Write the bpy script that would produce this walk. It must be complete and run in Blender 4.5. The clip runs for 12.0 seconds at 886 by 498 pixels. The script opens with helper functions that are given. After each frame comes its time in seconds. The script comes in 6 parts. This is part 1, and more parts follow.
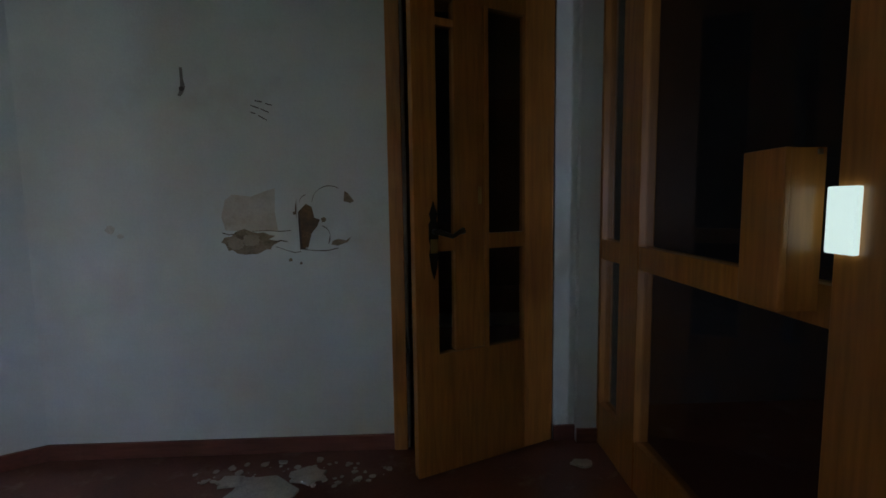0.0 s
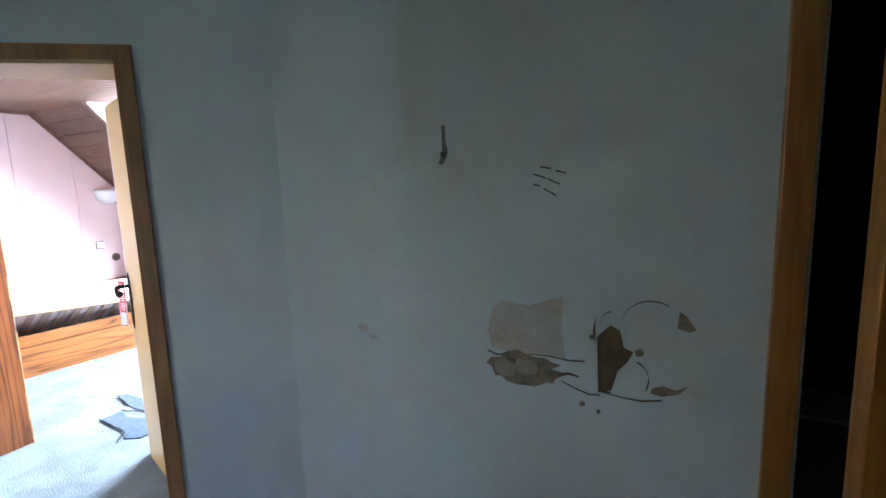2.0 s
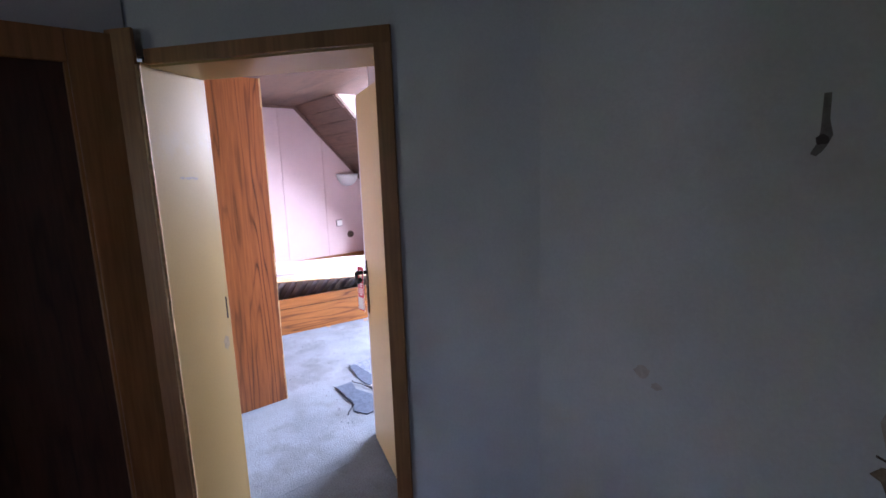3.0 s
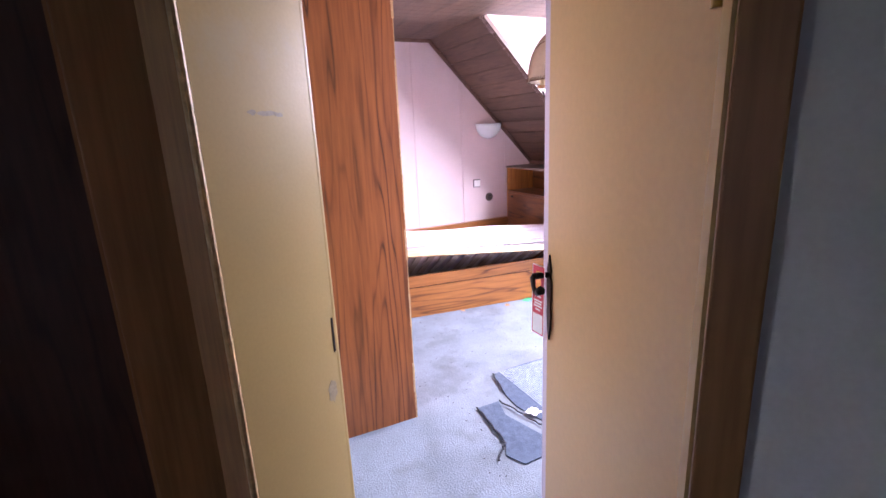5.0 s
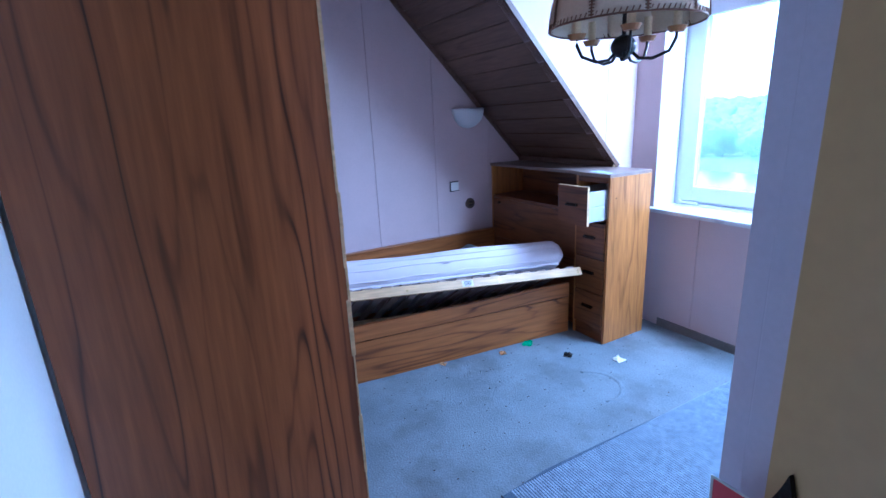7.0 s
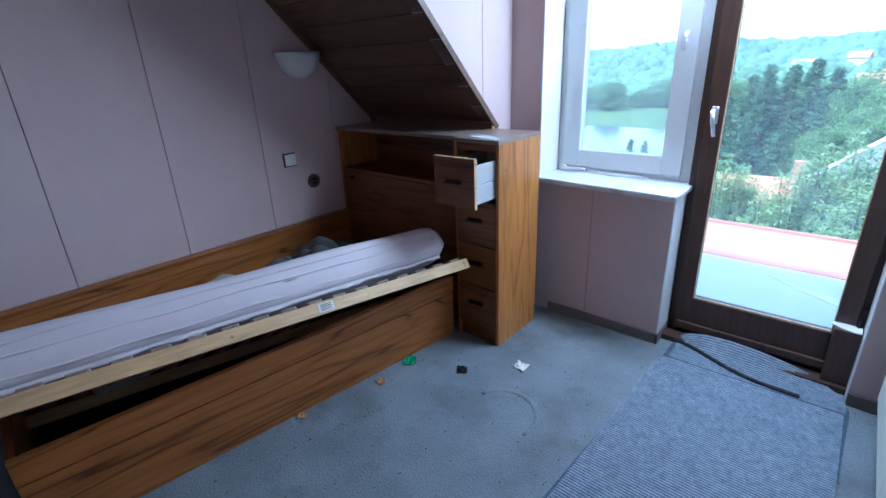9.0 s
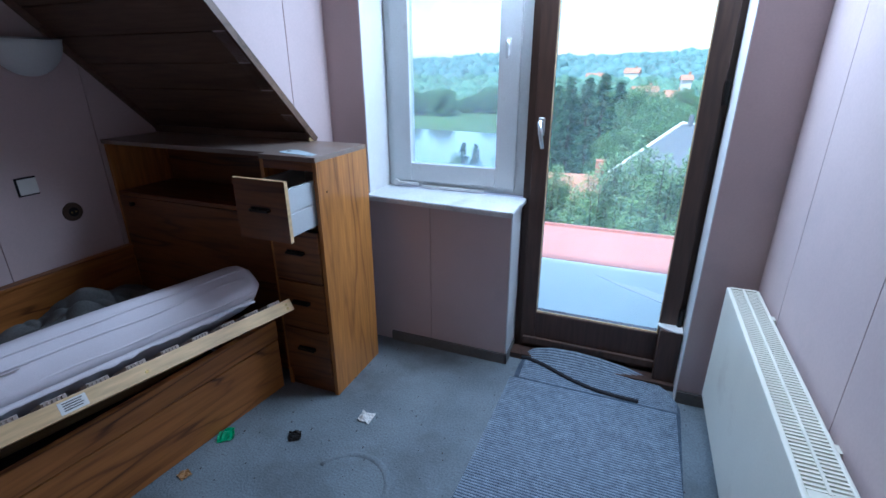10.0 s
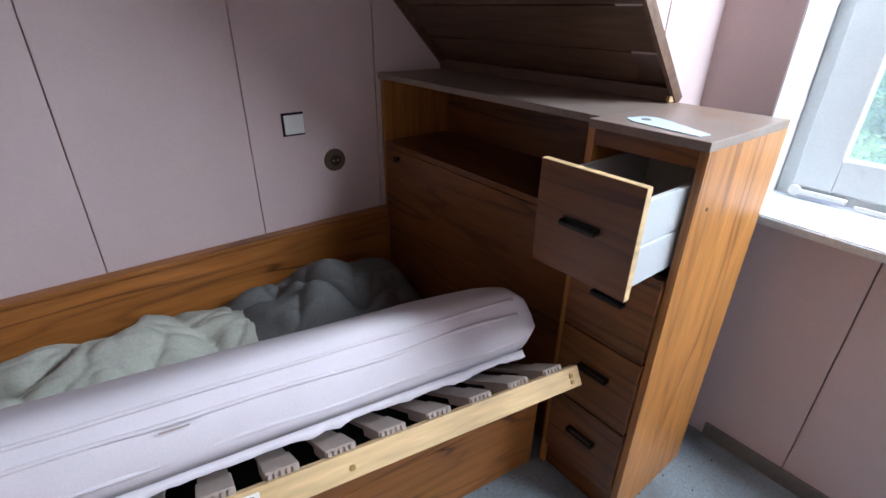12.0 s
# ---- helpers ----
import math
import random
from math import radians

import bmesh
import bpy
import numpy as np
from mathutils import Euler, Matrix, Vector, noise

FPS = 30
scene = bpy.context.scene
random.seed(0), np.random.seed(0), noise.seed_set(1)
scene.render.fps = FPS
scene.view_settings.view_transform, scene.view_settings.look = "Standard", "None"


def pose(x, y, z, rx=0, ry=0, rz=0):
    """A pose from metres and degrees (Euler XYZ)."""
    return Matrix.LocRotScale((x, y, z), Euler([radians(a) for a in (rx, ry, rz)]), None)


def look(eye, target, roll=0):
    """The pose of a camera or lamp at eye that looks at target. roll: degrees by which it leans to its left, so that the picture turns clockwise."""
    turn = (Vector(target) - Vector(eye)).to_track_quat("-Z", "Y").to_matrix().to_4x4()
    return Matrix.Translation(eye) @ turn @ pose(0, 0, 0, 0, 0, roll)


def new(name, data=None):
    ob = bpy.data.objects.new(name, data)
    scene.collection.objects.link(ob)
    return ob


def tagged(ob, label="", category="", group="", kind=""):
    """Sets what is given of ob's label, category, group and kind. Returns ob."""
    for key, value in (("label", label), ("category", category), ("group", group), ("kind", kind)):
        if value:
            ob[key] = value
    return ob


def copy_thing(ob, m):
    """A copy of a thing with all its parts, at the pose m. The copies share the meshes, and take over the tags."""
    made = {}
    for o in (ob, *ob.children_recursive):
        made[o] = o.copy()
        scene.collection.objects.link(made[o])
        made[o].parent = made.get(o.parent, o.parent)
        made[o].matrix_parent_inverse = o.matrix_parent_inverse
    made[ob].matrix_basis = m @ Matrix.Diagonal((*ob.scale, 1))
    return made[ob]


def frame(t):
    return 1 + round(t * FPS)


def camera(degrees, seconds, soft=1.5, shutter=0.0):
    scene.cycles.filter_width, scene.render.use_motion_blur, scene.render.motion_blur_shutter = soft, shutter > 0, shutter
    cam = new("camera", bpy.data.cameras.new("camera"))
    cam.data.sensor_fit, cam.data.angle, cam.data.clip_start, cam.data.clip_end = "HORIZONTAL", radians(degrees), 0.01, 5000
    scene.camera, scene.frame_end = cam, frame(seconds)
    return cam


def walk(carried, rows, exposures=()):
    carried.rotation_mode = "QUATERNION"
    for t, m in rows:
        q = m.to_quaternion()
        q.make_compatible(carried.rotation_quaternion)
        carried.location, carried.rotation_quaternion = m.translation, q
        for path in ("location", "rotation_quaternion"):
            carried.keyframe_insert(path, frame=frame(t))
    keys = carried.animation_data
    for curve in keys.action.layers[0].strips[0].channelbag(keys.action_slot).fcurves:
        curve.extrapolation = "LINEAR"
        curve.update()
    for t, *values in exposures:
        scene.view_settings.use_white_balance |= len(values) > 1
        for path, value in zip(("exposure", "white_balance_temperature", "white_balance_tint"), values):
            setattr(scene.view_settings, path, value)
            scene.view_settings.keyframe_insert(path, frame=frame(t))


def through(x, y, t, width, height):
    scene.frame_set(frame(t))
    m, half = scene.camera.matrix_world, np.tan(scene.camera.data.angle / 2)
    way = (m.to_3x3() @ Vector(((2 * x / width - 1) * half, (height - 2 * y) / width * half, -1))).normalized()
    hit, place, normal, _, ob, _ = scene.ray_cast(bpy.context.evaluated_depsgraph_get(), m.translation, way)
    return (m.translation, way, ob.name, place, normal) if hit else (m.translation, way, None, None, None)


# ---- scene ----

cam = camera(86.4, 12.0, soft=1.6)
PATH = [
    (0, (0.348, 0.334, 1.129), (0.429, 2.323, 0.932), -0.8),
    (0.5, (0.306, 0.518, 1.258), (0.345, 2.503, 1.012), -0.5),
    (1, (0.209, 0.744, 1.357), (0.083, 2.723, 1.095), -0.9),
    (1.5, (0.115, 0.931, 1.447), (-0.381, 2.846, 1.158), -1.8),
    (2, (-0.005, 1.099, 1.544), (-0.897, 2.866, 1.255), -2.0),
    (2.5, (-0.172, 1.172, 1.597), (-1.45, 2.677, 1.278), -2.7),
    (3, (-0.423, 1.254, 1.591), (-1.935, 2.519, 1.254), -1.9),
    (3.5, (-0.654, 1.364, 1.559), (-2.321, 2.407, 1.196), -1.3),
    (5.5, (-1.698, 1.692, 1.523), (-3.456, 2.501, 1.018), -2.8),
    (6, (-1.956, 1.809, 1.497), (-3.703, 2.645, 0.996), -2.9),
    (6.5, (-2.229, 1.94, 1.486), (-3.936, 2.852, 0.981), -2.7),
    (8.5, (-3.082, 2.385, 1.465), (-4.581, 3.525, 0.791), -2.4),
    (9, (-3.187, 2.5, 1.456), (-4.424, 3.894, 0.732), -2.4),
    (9.5, (-3.219, 2.707, 1.447), (-4.125, 4.324, 0.696), -1.2),
    (10, (-3.311, 2.848, 1.446), (-4.012, 4.576, 0.724), -0.2),
    (10.5, (-3.497, 3.02, 1.434), (-4.17, 4.768, 0.733), 0.6),
    (11, (-3.679, 3.191, 1.407), (-4.617, 4.79, 0.658), -0.5),
    (11.5, (-3.876, 3.353, 1.381), (-5.116, 4.699, 0.575), -0.4),
    (12, (-4.07, 3.414, 1.331), (-5.477, 4.515, 0.432), 0.8),
]
EXPOSURES = [
    (0.0, 5.35, 5900, 16), (0.5, 5.75, 5700, 10), (1.0, 6.05, 5500, 6), (1.5, 6.1, 5350, 4), (2.0, 5.95, 5600, 10), (2.5, 5.2, 5800, 24), (3.0, 4.95, 5800, 32), (3.5, 5.1, 5800, 34),
    (5.5, 5.0, 6100, 40), (6.0, 4.72, 5300, 38), (6.5, 3.98, 4030, 21), (8.5, 2.45, 4800, 8), (9.5, 2.2, 4950, 8), (10.0, 1.9, 5000, 8), (10.5, 1.7, 5050, 8),
    (11.0, 1.7, 5200, 9), (11.5, 2.28, 5650, 10), (12.0, 3.05, 6000, 11),
]
walk(cam, [(t, look(eye, target, roll)) for t, eye, target, roll in PATH], EXPOSURES)

WINDOW_WATTS, HALL_FILL_WATTS, STAIR_FILL_WATTS = 10.2, 0.10, 0.27
LAMP = (-3.76, 3.58, 1.66)

# ---- daylight ----
world = bpy.data.worlds.new("sky")
scene.world = world
world.use_nodes = True
wn = world.node_tree.nodes
sky = wn.new("ShaderNodeTexSky")
sky.sky_type, sky.sun_disc = "NISHITA", False
sky.sun_elevation, sky.sun_rotation = radians(62), radians(205)
sky.air_density, sky.dust_density = 1.0, 1.5
wn["Background"].inputs["Strength"].default_value = 0.15
world.node_tree.links.new(sky.outputs[0], wn["Background"].inputs["Color"])
sun = new("sun", bpy.data.lights.new("sun", "SUN"))
sun.data.energy, sun.data.angle, sun.data.color = 2.5, radians(4), (1.0, 0.96, 0.9)
sun.matrix_world = look((-20, -45, 92), (0, 0, 0))

# ---- materials ----
def links(m):
    return m.node_tree.nodes, m.node_tree.links


def plain(name, rgb, rough=0.6, metal=0.0, var=0.12, scale=6.0, fine=120.0, bump=0.15, dirt=None, dirt_at=0.62, dirt_scale=2.0, island=0.0, spec=0.4):
    """A surface with broad and fine variation of tone, fine relief and, if asked, patches of dirt."""
    m = bpy.data.materials.new(name)
    m.use_nodes = True
    n, l = links(m)
    b = n["Principled BSDF"]
    b.inputs["Roughness"].default_value, b.inputs["Metallic"].default_value = rough, metal
    b.inputs["Specular IOR Level"].default_value = spec
    co = n.new("ShaderNodeTexCoord").outputs["Object"]
    big, small = n.new("ShaderNodeTexNoise"), n.new("ShaderNodeTexNoise")
    big.inputs["Scale"].default_value, small.inputs["Scale"].default_value = scale, fine
    big.inputs["Detail"].default_value = 5
    l.new(co, big.inputs["Vector"]); l.new(co, small.inputs["Vector"])
    add = n.new("ShaderNodeMath"); add.operation = "ADD"
    l.new(big.outputs[0], add.inputs[0]); l.new(small.outputs[0], add.inputs[1])
    mr = n.new("ShaderNodeMapRange")
    mr.inputs["From Min"].default_value, mr.inputs["From Max"].default_value = 0.6, 1.4
    mr.inputs["To Min"].default_value, mr.inputs["To Max"].default_value = 1 - var, 1 + var
    l.new(add.outputs[0], mr.inputs["Value"])
    tone = mr.outputs[0]
    if island:
        info = n.new("ShaderNodeObjectInfo")
        r2 = n.new("ShaderNodeMapRange")
        r2.inputs["To Min"].default_value, r2.inputs["To Max"].default_value = 1 - island, 1 + island
        l.new(info.outputs["Random"], r2.inputs["Value"])
        mu = n.new("ShaderNodeMath"); mu.operation = "MULTIPLY"
        l.new(tone, mu.inputs[0]); l.new(r2.outputs[0], mu.inputs[1])
        tone = mu.outputs[0]
    mix = n.new("ShaderNodeVectorMath"); mix.operation = "SCALE"
    mix.inputs[0].default_value = rgb
    l.new(tone, mix.inputs["Scale"])
    out = mix.outputs[0]
    if dirt:
        dn = n.new("ShaderNodeTexNoise")
        dn.inputs["Scale"].default_value, dn.inputs["Detail"].default_value, dn.inputs["Roughness"].default_value = dirt_scale, 8, 0.65
        l.new(co, dn.inputs["Vector"])
        dm = n.new("ShaderNodeMapRange")
        dm.inputs["From Min"].default_value, dm.inputs["From Max"].default_value = dirt_at - 0.1, dirt_at + 0.1
        l.new(dn.outputs[0], dm.inputs["Value"])
        cm = n.new("ShaderNodeMix"); cm.data_type = "RGBA"
        l.new(dm.outputs[0], cm.inputs["Factor"]); l.new(out, cm.inputs[6])
        cm.inputs[7].default_value = (*dirt, 1)
        out = cm.outputs[2]
    l.new(out, b.inputs["Base Color"])
    if bump:
        bp = n.new("ShaderNodeBump")
        bp.inputs["Strength"].default_value, bp.inputs["Distance"].default_value = bump, 0.004
        l.new(add.outputs[0], bp.inputs["Height"]); l.new(bp.outputs[0], b.inputs["Normal"])
    return m


def wood(name, light, dark, axis="Z", rough=0.45, ring=9.0, contrast=1.0, stretch=0.1):
    """Veneer with long flame grain along one axis and thin dark streaks."""
    m = bpy.data.materials.new(name)
    m.use_nodes = True
    n, l = links(m)
    b = n["Principled BSDF"]
    b.inputs["Roughness"].default_value = rough
    co = n.new("ShaderNodeTexCoord").outputs["Object"]
    mp = n.new("ShaderNodeMapping")
    i = "XYZ".index(axis)
    mp.inputs["Scale"].default_value[i] = stretch
    info = n.new("ShaderNodeObjectInfo")
    rs = n.new("ShaderNodeMath"); rs.operation = "MULTIPLY"; rs.inputs[1].default_value = 7.0
    l.new(info.outputs["Random"], rs.inputs[0])
    cx = n.new("ShaderNodeCombineXYZ")
    for k in range(3):
        l.new(rs.outputs[0], cx.inputs[k])
    l.new(cx.outputs[0], mp.inputs["Location"])
    l.new(co, mp.inputs["Vector"])
    warp = n.new("ShaderNodeTexNoise")
    warp.inputs["Scale"].default_value, warp.inputs["Detail"].default_value = 4.0, 3
    l.new(mp.outputs[0], warp.inputs["Vector"])
    add = n.new("ShaderNodeMath"); add.operation = "MULTIPLY"
    add.inputs[1].default_value = ring * 2.2
    l.new(warp.outputs[0], add.inputs[0])
    fr = n.new("ShaderNodeMath"); fr.operation = "PINGPONG"; fr.inputs[1].default_value = 1.0
    l.new(add.outputs[0], fr.inputs[0])
    fine = n.new("ShaderNodeTexNoise")
    fine.inputs["Scale"].default_value, fine.inputs["Detail"].default_value = 70.0, 4
    l.new(mp.outputs[0], fine.inputs["Vector"])
    ramp = n.new("ShaderNodeValToRGB")
    e = ramp.color_ramp.elements
    deep = [a * (1 - 0.95 * contrast) + c * 0.95 * contrast for a, c in zip(light, dark)]
    e[0].position, e[0].color = 0.0, (*deep, 1)
    e[1].position, e[1].color = 1.0, (*light, 1)
    for at, share in ((0.07, 0.15), (0.17, 0.62), (0.40, 0.9)):
        k = e.new(at); k.color = (*[d * (1 - share) + a * share for a, d in zip(light, deep)], 1)
    l.new(fr.outputs[0], ramp.inputs[0])
    # the figure fades in and out, and the board drifts in tone
    fade, fm, flat, broad, bmr = (n.new("ShaderNodeTexNoise"), n.new("ShaderNodeMapRange"), n.new("ShaderNodeMix"), n.new("ShaderNodeTexNoise"), n.new("ShaderNodeMapRange"))
    fade.inputs["Scale"].default_value, fade.inputs["Detail"].default_value = 11.0, 2
    broad.inputs["Scale"].default_value, broad.inputs["Detail"].default_value = 3.0, 4
    fm.inputs["From Min"].default_value, fm.inputs["From Max"].default_value = 0.38, 0.62
    fm.inputs["To Min"].default_value, fm.inputs["To Max"].default_value = 0.0, 0.68
    bmr.inputs["From Min"].default_value, bmr.inputs["From Max"].default_value = 0.3, 0.7
    bmr.inputs["To Min"].default_value, bmr.inputs["To Max"].default_value = 0.74, 1.16
    flat.data_type = "RGBA"
    flat.inputs[7].default_value = (*[a * 0.86 + c * 0.14 for a, c in zip(light, dark)], 1)
    l.new(mp.outputs[0], fade.inputs["Vector"]); l.new(mp.outputs[0], broad.inputs["Vector"])
    l.new(fade.outputs[0], fm.inputs["Value"]); l.new(broad.outputs[0], bmr.inputs["Value"])
    l.new(fm.outputs[0], flat.inputs["Factor"]); l.new(ramp.outputs[0], flat.inputs[6])
    mr = n.new("ShaderNodeMapRange")
    mr.inputs["From Min"].default_value, mr.inputs["From Max"].default_value = 0.3, 0.7
    mr.inputs["To Min"].default_value, mr.inputs["To Max"].default_value = 0.76, 1.14
    l.new(fine.outputs[0], mr.inputs["Value"])
    tone = n.new("ShaderNodeMath"); tone.operation = "MULTIPLY"
    l.new(mr.outputs[0], tone.inputs[0]); l.new(bmr.outputs[0], tone.inputs[1])
    sc = n.new("ShaderNodeVectorMath"); sc.operation = "SCALE"
    l.new(flat.outputs[2], sc.inputs[0]); l.new(tone.outputs[0], sc.inputs["Scale"])
    l.new(sc.outputs[0], b.inputs["Base Color"])
    bp = n.new("ShaderNodeBump")
    bp.inputs["Strength"].default_value, bp.inputs["Distance"].default_value = 0.12, 0.002
    l.new(fine.outputs[0], bp.inputs["Height"]); l.new(bp.outputs[0], b.inputs["Normal"])
    return m


def pane_glass(name, tint=(0.93, 0.96, 0.95), gloss=1.0, film=0.0):
    """Thin glass; film is the share of its face veiled by dried dust, which lets daylight through softly."""
    m = bpy.data.materials.new(name)
    m.use_nodes = True
    n, l = links(m)
    n.remove(n["Principled BSDF"])
    tr, gl, mx, fn = (n.new("ShaderNodeBsdfTransparent"), n.new("ShaderNodeBsdfGlossy"), n.new("ShaderNodeMixShader"), n.new("ShaderNodeLayerWeight"))
    tr.inputs[0].default_value = (*tint, 1)
    gl.inputs["Roughness"].default_value = 0.02
    gl.inputs[0].default_value = (gloss, gloss, gloss, 1)
    fn.inputs[0].default_value = 0.5
    pw, sc = n.new("ShaderNodeMath"), n.new("ShaderNodeMath")
    pw.operation, sc.operation = "POWER", "MULTIPLY_ADD"
    pw.inputs[1].default_value, sc.inputs[1].default_value, sc.inputs[2].default_value = 5.0, 0.9, 0.03
    l.new(fn.outputs["Facing"], pw.inputs[0]); l.new(pw.outputs[0], sc.inputs[0])
    l.new(sc.outputs[0], mx.inputs[0]); l.new(tr.outputs[0], mx.inputs[1]); l.new(gl.outputs[0], mx.inputs[2])
    out = mx.outputs[0]
    if film:
        co, dust, rng_, tl, m2 = (n.new("ShaderNodeTexCoord"), n.new("ShaderNodeTexNoise"), n.new("ShaderNodeMapRange"), n.new("ShaderNodeBsdfTranslucent"), n.new("ShaderNodeMixShader"))
        dust.inputs["Scale"].default_value, dust.inputs["Detail"].default_value = 5.0, 6
        rng_.inputs["From Min"].default_value, rng_.inputs["From Max"].default_value = 0.3, 0.7
        rng_.inputs["To Min"].default_value, rng_.inputs["To Max"].default_value = film * 0.7, film * 1.3
        tl.inputs[0].default_value = (0.8, 0.84, 0.85, 1)
        l.new(co.outputs["Object"], dust.inputs["Vector"]); l.new(dust.outputs[0], rng_.inputs["Value"])
        l.new(rng_.outputs[0], m2.inputs[0]); l.new(out, m2.inputs[1]); l.new(tl.outputs[0], m2.inputs[2])
        out = m2.outputs[0]
    l.new(out, n["Material Output"].inputs[0])
    return m


def glow(name, rgb, strength):
    m = bpy.data.materials.new(name)
    m.use_nodes = True
    b = links(m)[0]["Principled BSDF"]
    b.inputs["Base Color"].default_value = (*rgb, 1)
    b.inputs["Emission Color"].default_value, b.inputs["Emission Strength"].default_value = (*rgb, 1), strength
    return m


M_PINK = plain("pink_panel_paper", (0.575, 0.462, 0.452), 0.7, var=0.05, bump=0.08, dirt=(0.48, 0.395, 0.40), dirt_at=0.68)
M_SEAM = plain("panel_joint_strip", (0.33, 0.22, 0.2), 0.7, var=0.1)
M_HALLWALL = plain("hall_plaster", (0.61, 0.665, 0.665), 0.85, var=0.06, scale=2.5, bump=0.2, dirt=(0.49, 0.505, 0.48), dirt_at=0.7, dirt_scale=1.4)
M_BROKEN = plain("broken_plaster", (0.25, 0.205, 0.145), 0.95, var=0.3, scale=18, bump=0.8, dirt=(0.13, 0.10, 0.065), dirt_at=0.56, dirt_scale=22)
M_HOLE = plain("orange_brown_masonry", (0.15, 0.095, 0.045), 0.95, var=0.35, scale=18, bump=0.8, dirt=(0.09, 0.07, 0.045), dirt_at=0.55, dirt_scale=14)
M_DARKHOLE = plain("bare_masonry", (0.10, 0.08, 0.06), 0.95, var=0.4, scale=25, bump=0.9)
M_SCRATCH = plain("dark_scuff", (0.07, 0.06, 0.06), 0.9)
M_WHITE = plain("white_paint", (0.75, 0.75, 0.74), 0.5, var=0.05, bump=0.06, dirt=(0.55, 0.53, 0.5), dirt_at=0.7)
M_CARPET = plain("grey_carpet", (0.19, 0.22, 0.24), 0.95, var=0.30, scale=4.0, fine=120, bump=1.0, dirt=(0.13, 0.142, 0.148), dirt_at=0.60, dirt_scale=3.0, spec=0.1)
M_RUGRIB = plain("blue_grey_rug_rib", (0.29, 0.35, 0.42), 0.95, var=0.45, scale=40, fine=300, bump=0.6, spec=0.1)
M_RUG = plain("blue_grey_ribbed_rug", (0.085, 0.11, 0.145), 0.95, var=0.35, scale=30, fine=300, bump=0.6, spec=0.1)
M_RUGBAND = plain("black_rug_band", (0.03, 0.03, 0.035), 0.9)
M_VENEER = wood("reddish_flame_veneer", (0.34, 0.112, 0.031), (0.045, 0.011, 0.004), "Z", 0.38, 15, 1.0, 0.062)
M_VENEER_Y = wood("reddish_flame_veneer_long", (0.42, 0.16, 0.036), (0.07, 0.018, 0.006), "Y", 0.38, 13, 1.0, 0.07)
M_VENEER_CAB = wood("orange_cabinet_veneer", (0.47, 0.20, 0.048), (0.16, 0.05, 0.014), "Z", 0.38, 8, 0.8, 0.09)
# same reddish wood, darkened for the shade on the cabinet fronts
M_VENEER_X = wood("shade_darkened_veneer_cross", (0.20, 0.070, 0.016), (0.05, 0.013, 0.005), "X", 0.38, 10, 1.0, 0.10)
M_BOARDS = wood("stained_ceiling_boards", (0.155, 0.09, 0.058), (0.07, 0.04, 0.025), "X", 0.5, 5, 0.7)
M_DOORTAN = plain("pale_door_veneer", (0.54, 0.35, 0.145), 0.38, var=0.06, scale=1.6, fine=45, bump=0.03)
M_EDGE = plain("pale_lilac_edge", (0.60, 0.53, 0.60), 0.5, var=0.05, bump=0.05)
M_LINING = plain("yellowed_lining_paint", (0.44, 0.315, 0.12), 0.4, var=0.05, scale=3, bump=0.05, dirt=(0.42, 0.34, 0.2), dirt_at=0.66)
M_FRAMEBROWN = wood("brown_door_frame", (0.40, 0.205, 0.07), (0.24, 0.11, 0.035), "Z", 0.45, 4, 0.6, 0.06)
M_PINE = wood("honey_pine", (0.43, 0.182, 0.035), (0.31, 0.115, 0.018), "Z", 0.35, 5, 0.7, 0.08)
M_DARKWOOD = wood("dark_brown_exterior_wood", (0.085, 0.045, 0.03), (0.04, 0.02, 0.014), "Z", 0.5, 6)
M_BASE = wood("red_brown_baseboard", (0.16, 0.05, 0.03), (0.07, 0.02, 0.012), "X", 0.45, 5)
M_PARQUET = plain("red_brown_hall_floor", (0.16, 0.06, 0.04), 0.4, var=0.3, scale=4, bump=0.2, dirt=(0.3, 0.24, 0.2), dirt_at=0.66, dirt_scale=5)
M_SLATWOOD = wood("pale_slat_beech", (0.66, 0.46, 0.23), (0.55, 0.35, 0.15), "Y", 0.5, 4, 0.5)
M_BLACKMET = plain("black_wrought_iron", (0.03, 0.027, 0.025), 0.4, 0.8, var=0.3, bump=0.3)
M_BRASS = plain("worn_brass", (0.45, 0.32, 0.12), 0.35, 1.0, var=0.2)
M_CHROME = plain("satin_metal", (0.6, 0.6, 0.6), 0.3, 1.0, var=0.1)
M_GLASS = pane_glass("dusty_window_glass", film=0.14)
M_DOORPANE = pane_glass("balcony_door_glass", film=0.08)
M_DARKGLASS = pane_glass("hall_door_glass", (0.8, 0.8, 0.78))
M_RAD = plain("cream_radiator_enamel", (0.80, 0.78, 0.66), 0.35, var=0.04, bump=0.03, dirt=(0.6, 0.56, 0.45), dirt_at=0.72)
M_RADDARK = plain("radiator_shadow_gap", (0.10, 0.10, 0.095), 0.8)
M_MATTRESS = plain("worn_white_mattress_ticking", (0.66, 0.61, 0.64), 0.85, var=0.07, scale=9, fine=300, bump=0.08, dirt=(0.55, 0.5, 0.48), dirt_at=0.72, dirt_scale=3)
M_BLANKET = plain("crumpled_grey_green_blanket", (0.40, 0.405, 0.345), 0.95, var=0.15, scale=5, bump=0.4)
M_NAVY = plain("dark_grey_blue_blanket", (0.135, 0.138, 0.135), 0.95, var=0.2, scale=5, bump=0.4)
M_SLATGREY = plain("grey_rubber_cap", (0.34, 0.275, 0.235), 0.7, var=0.1)
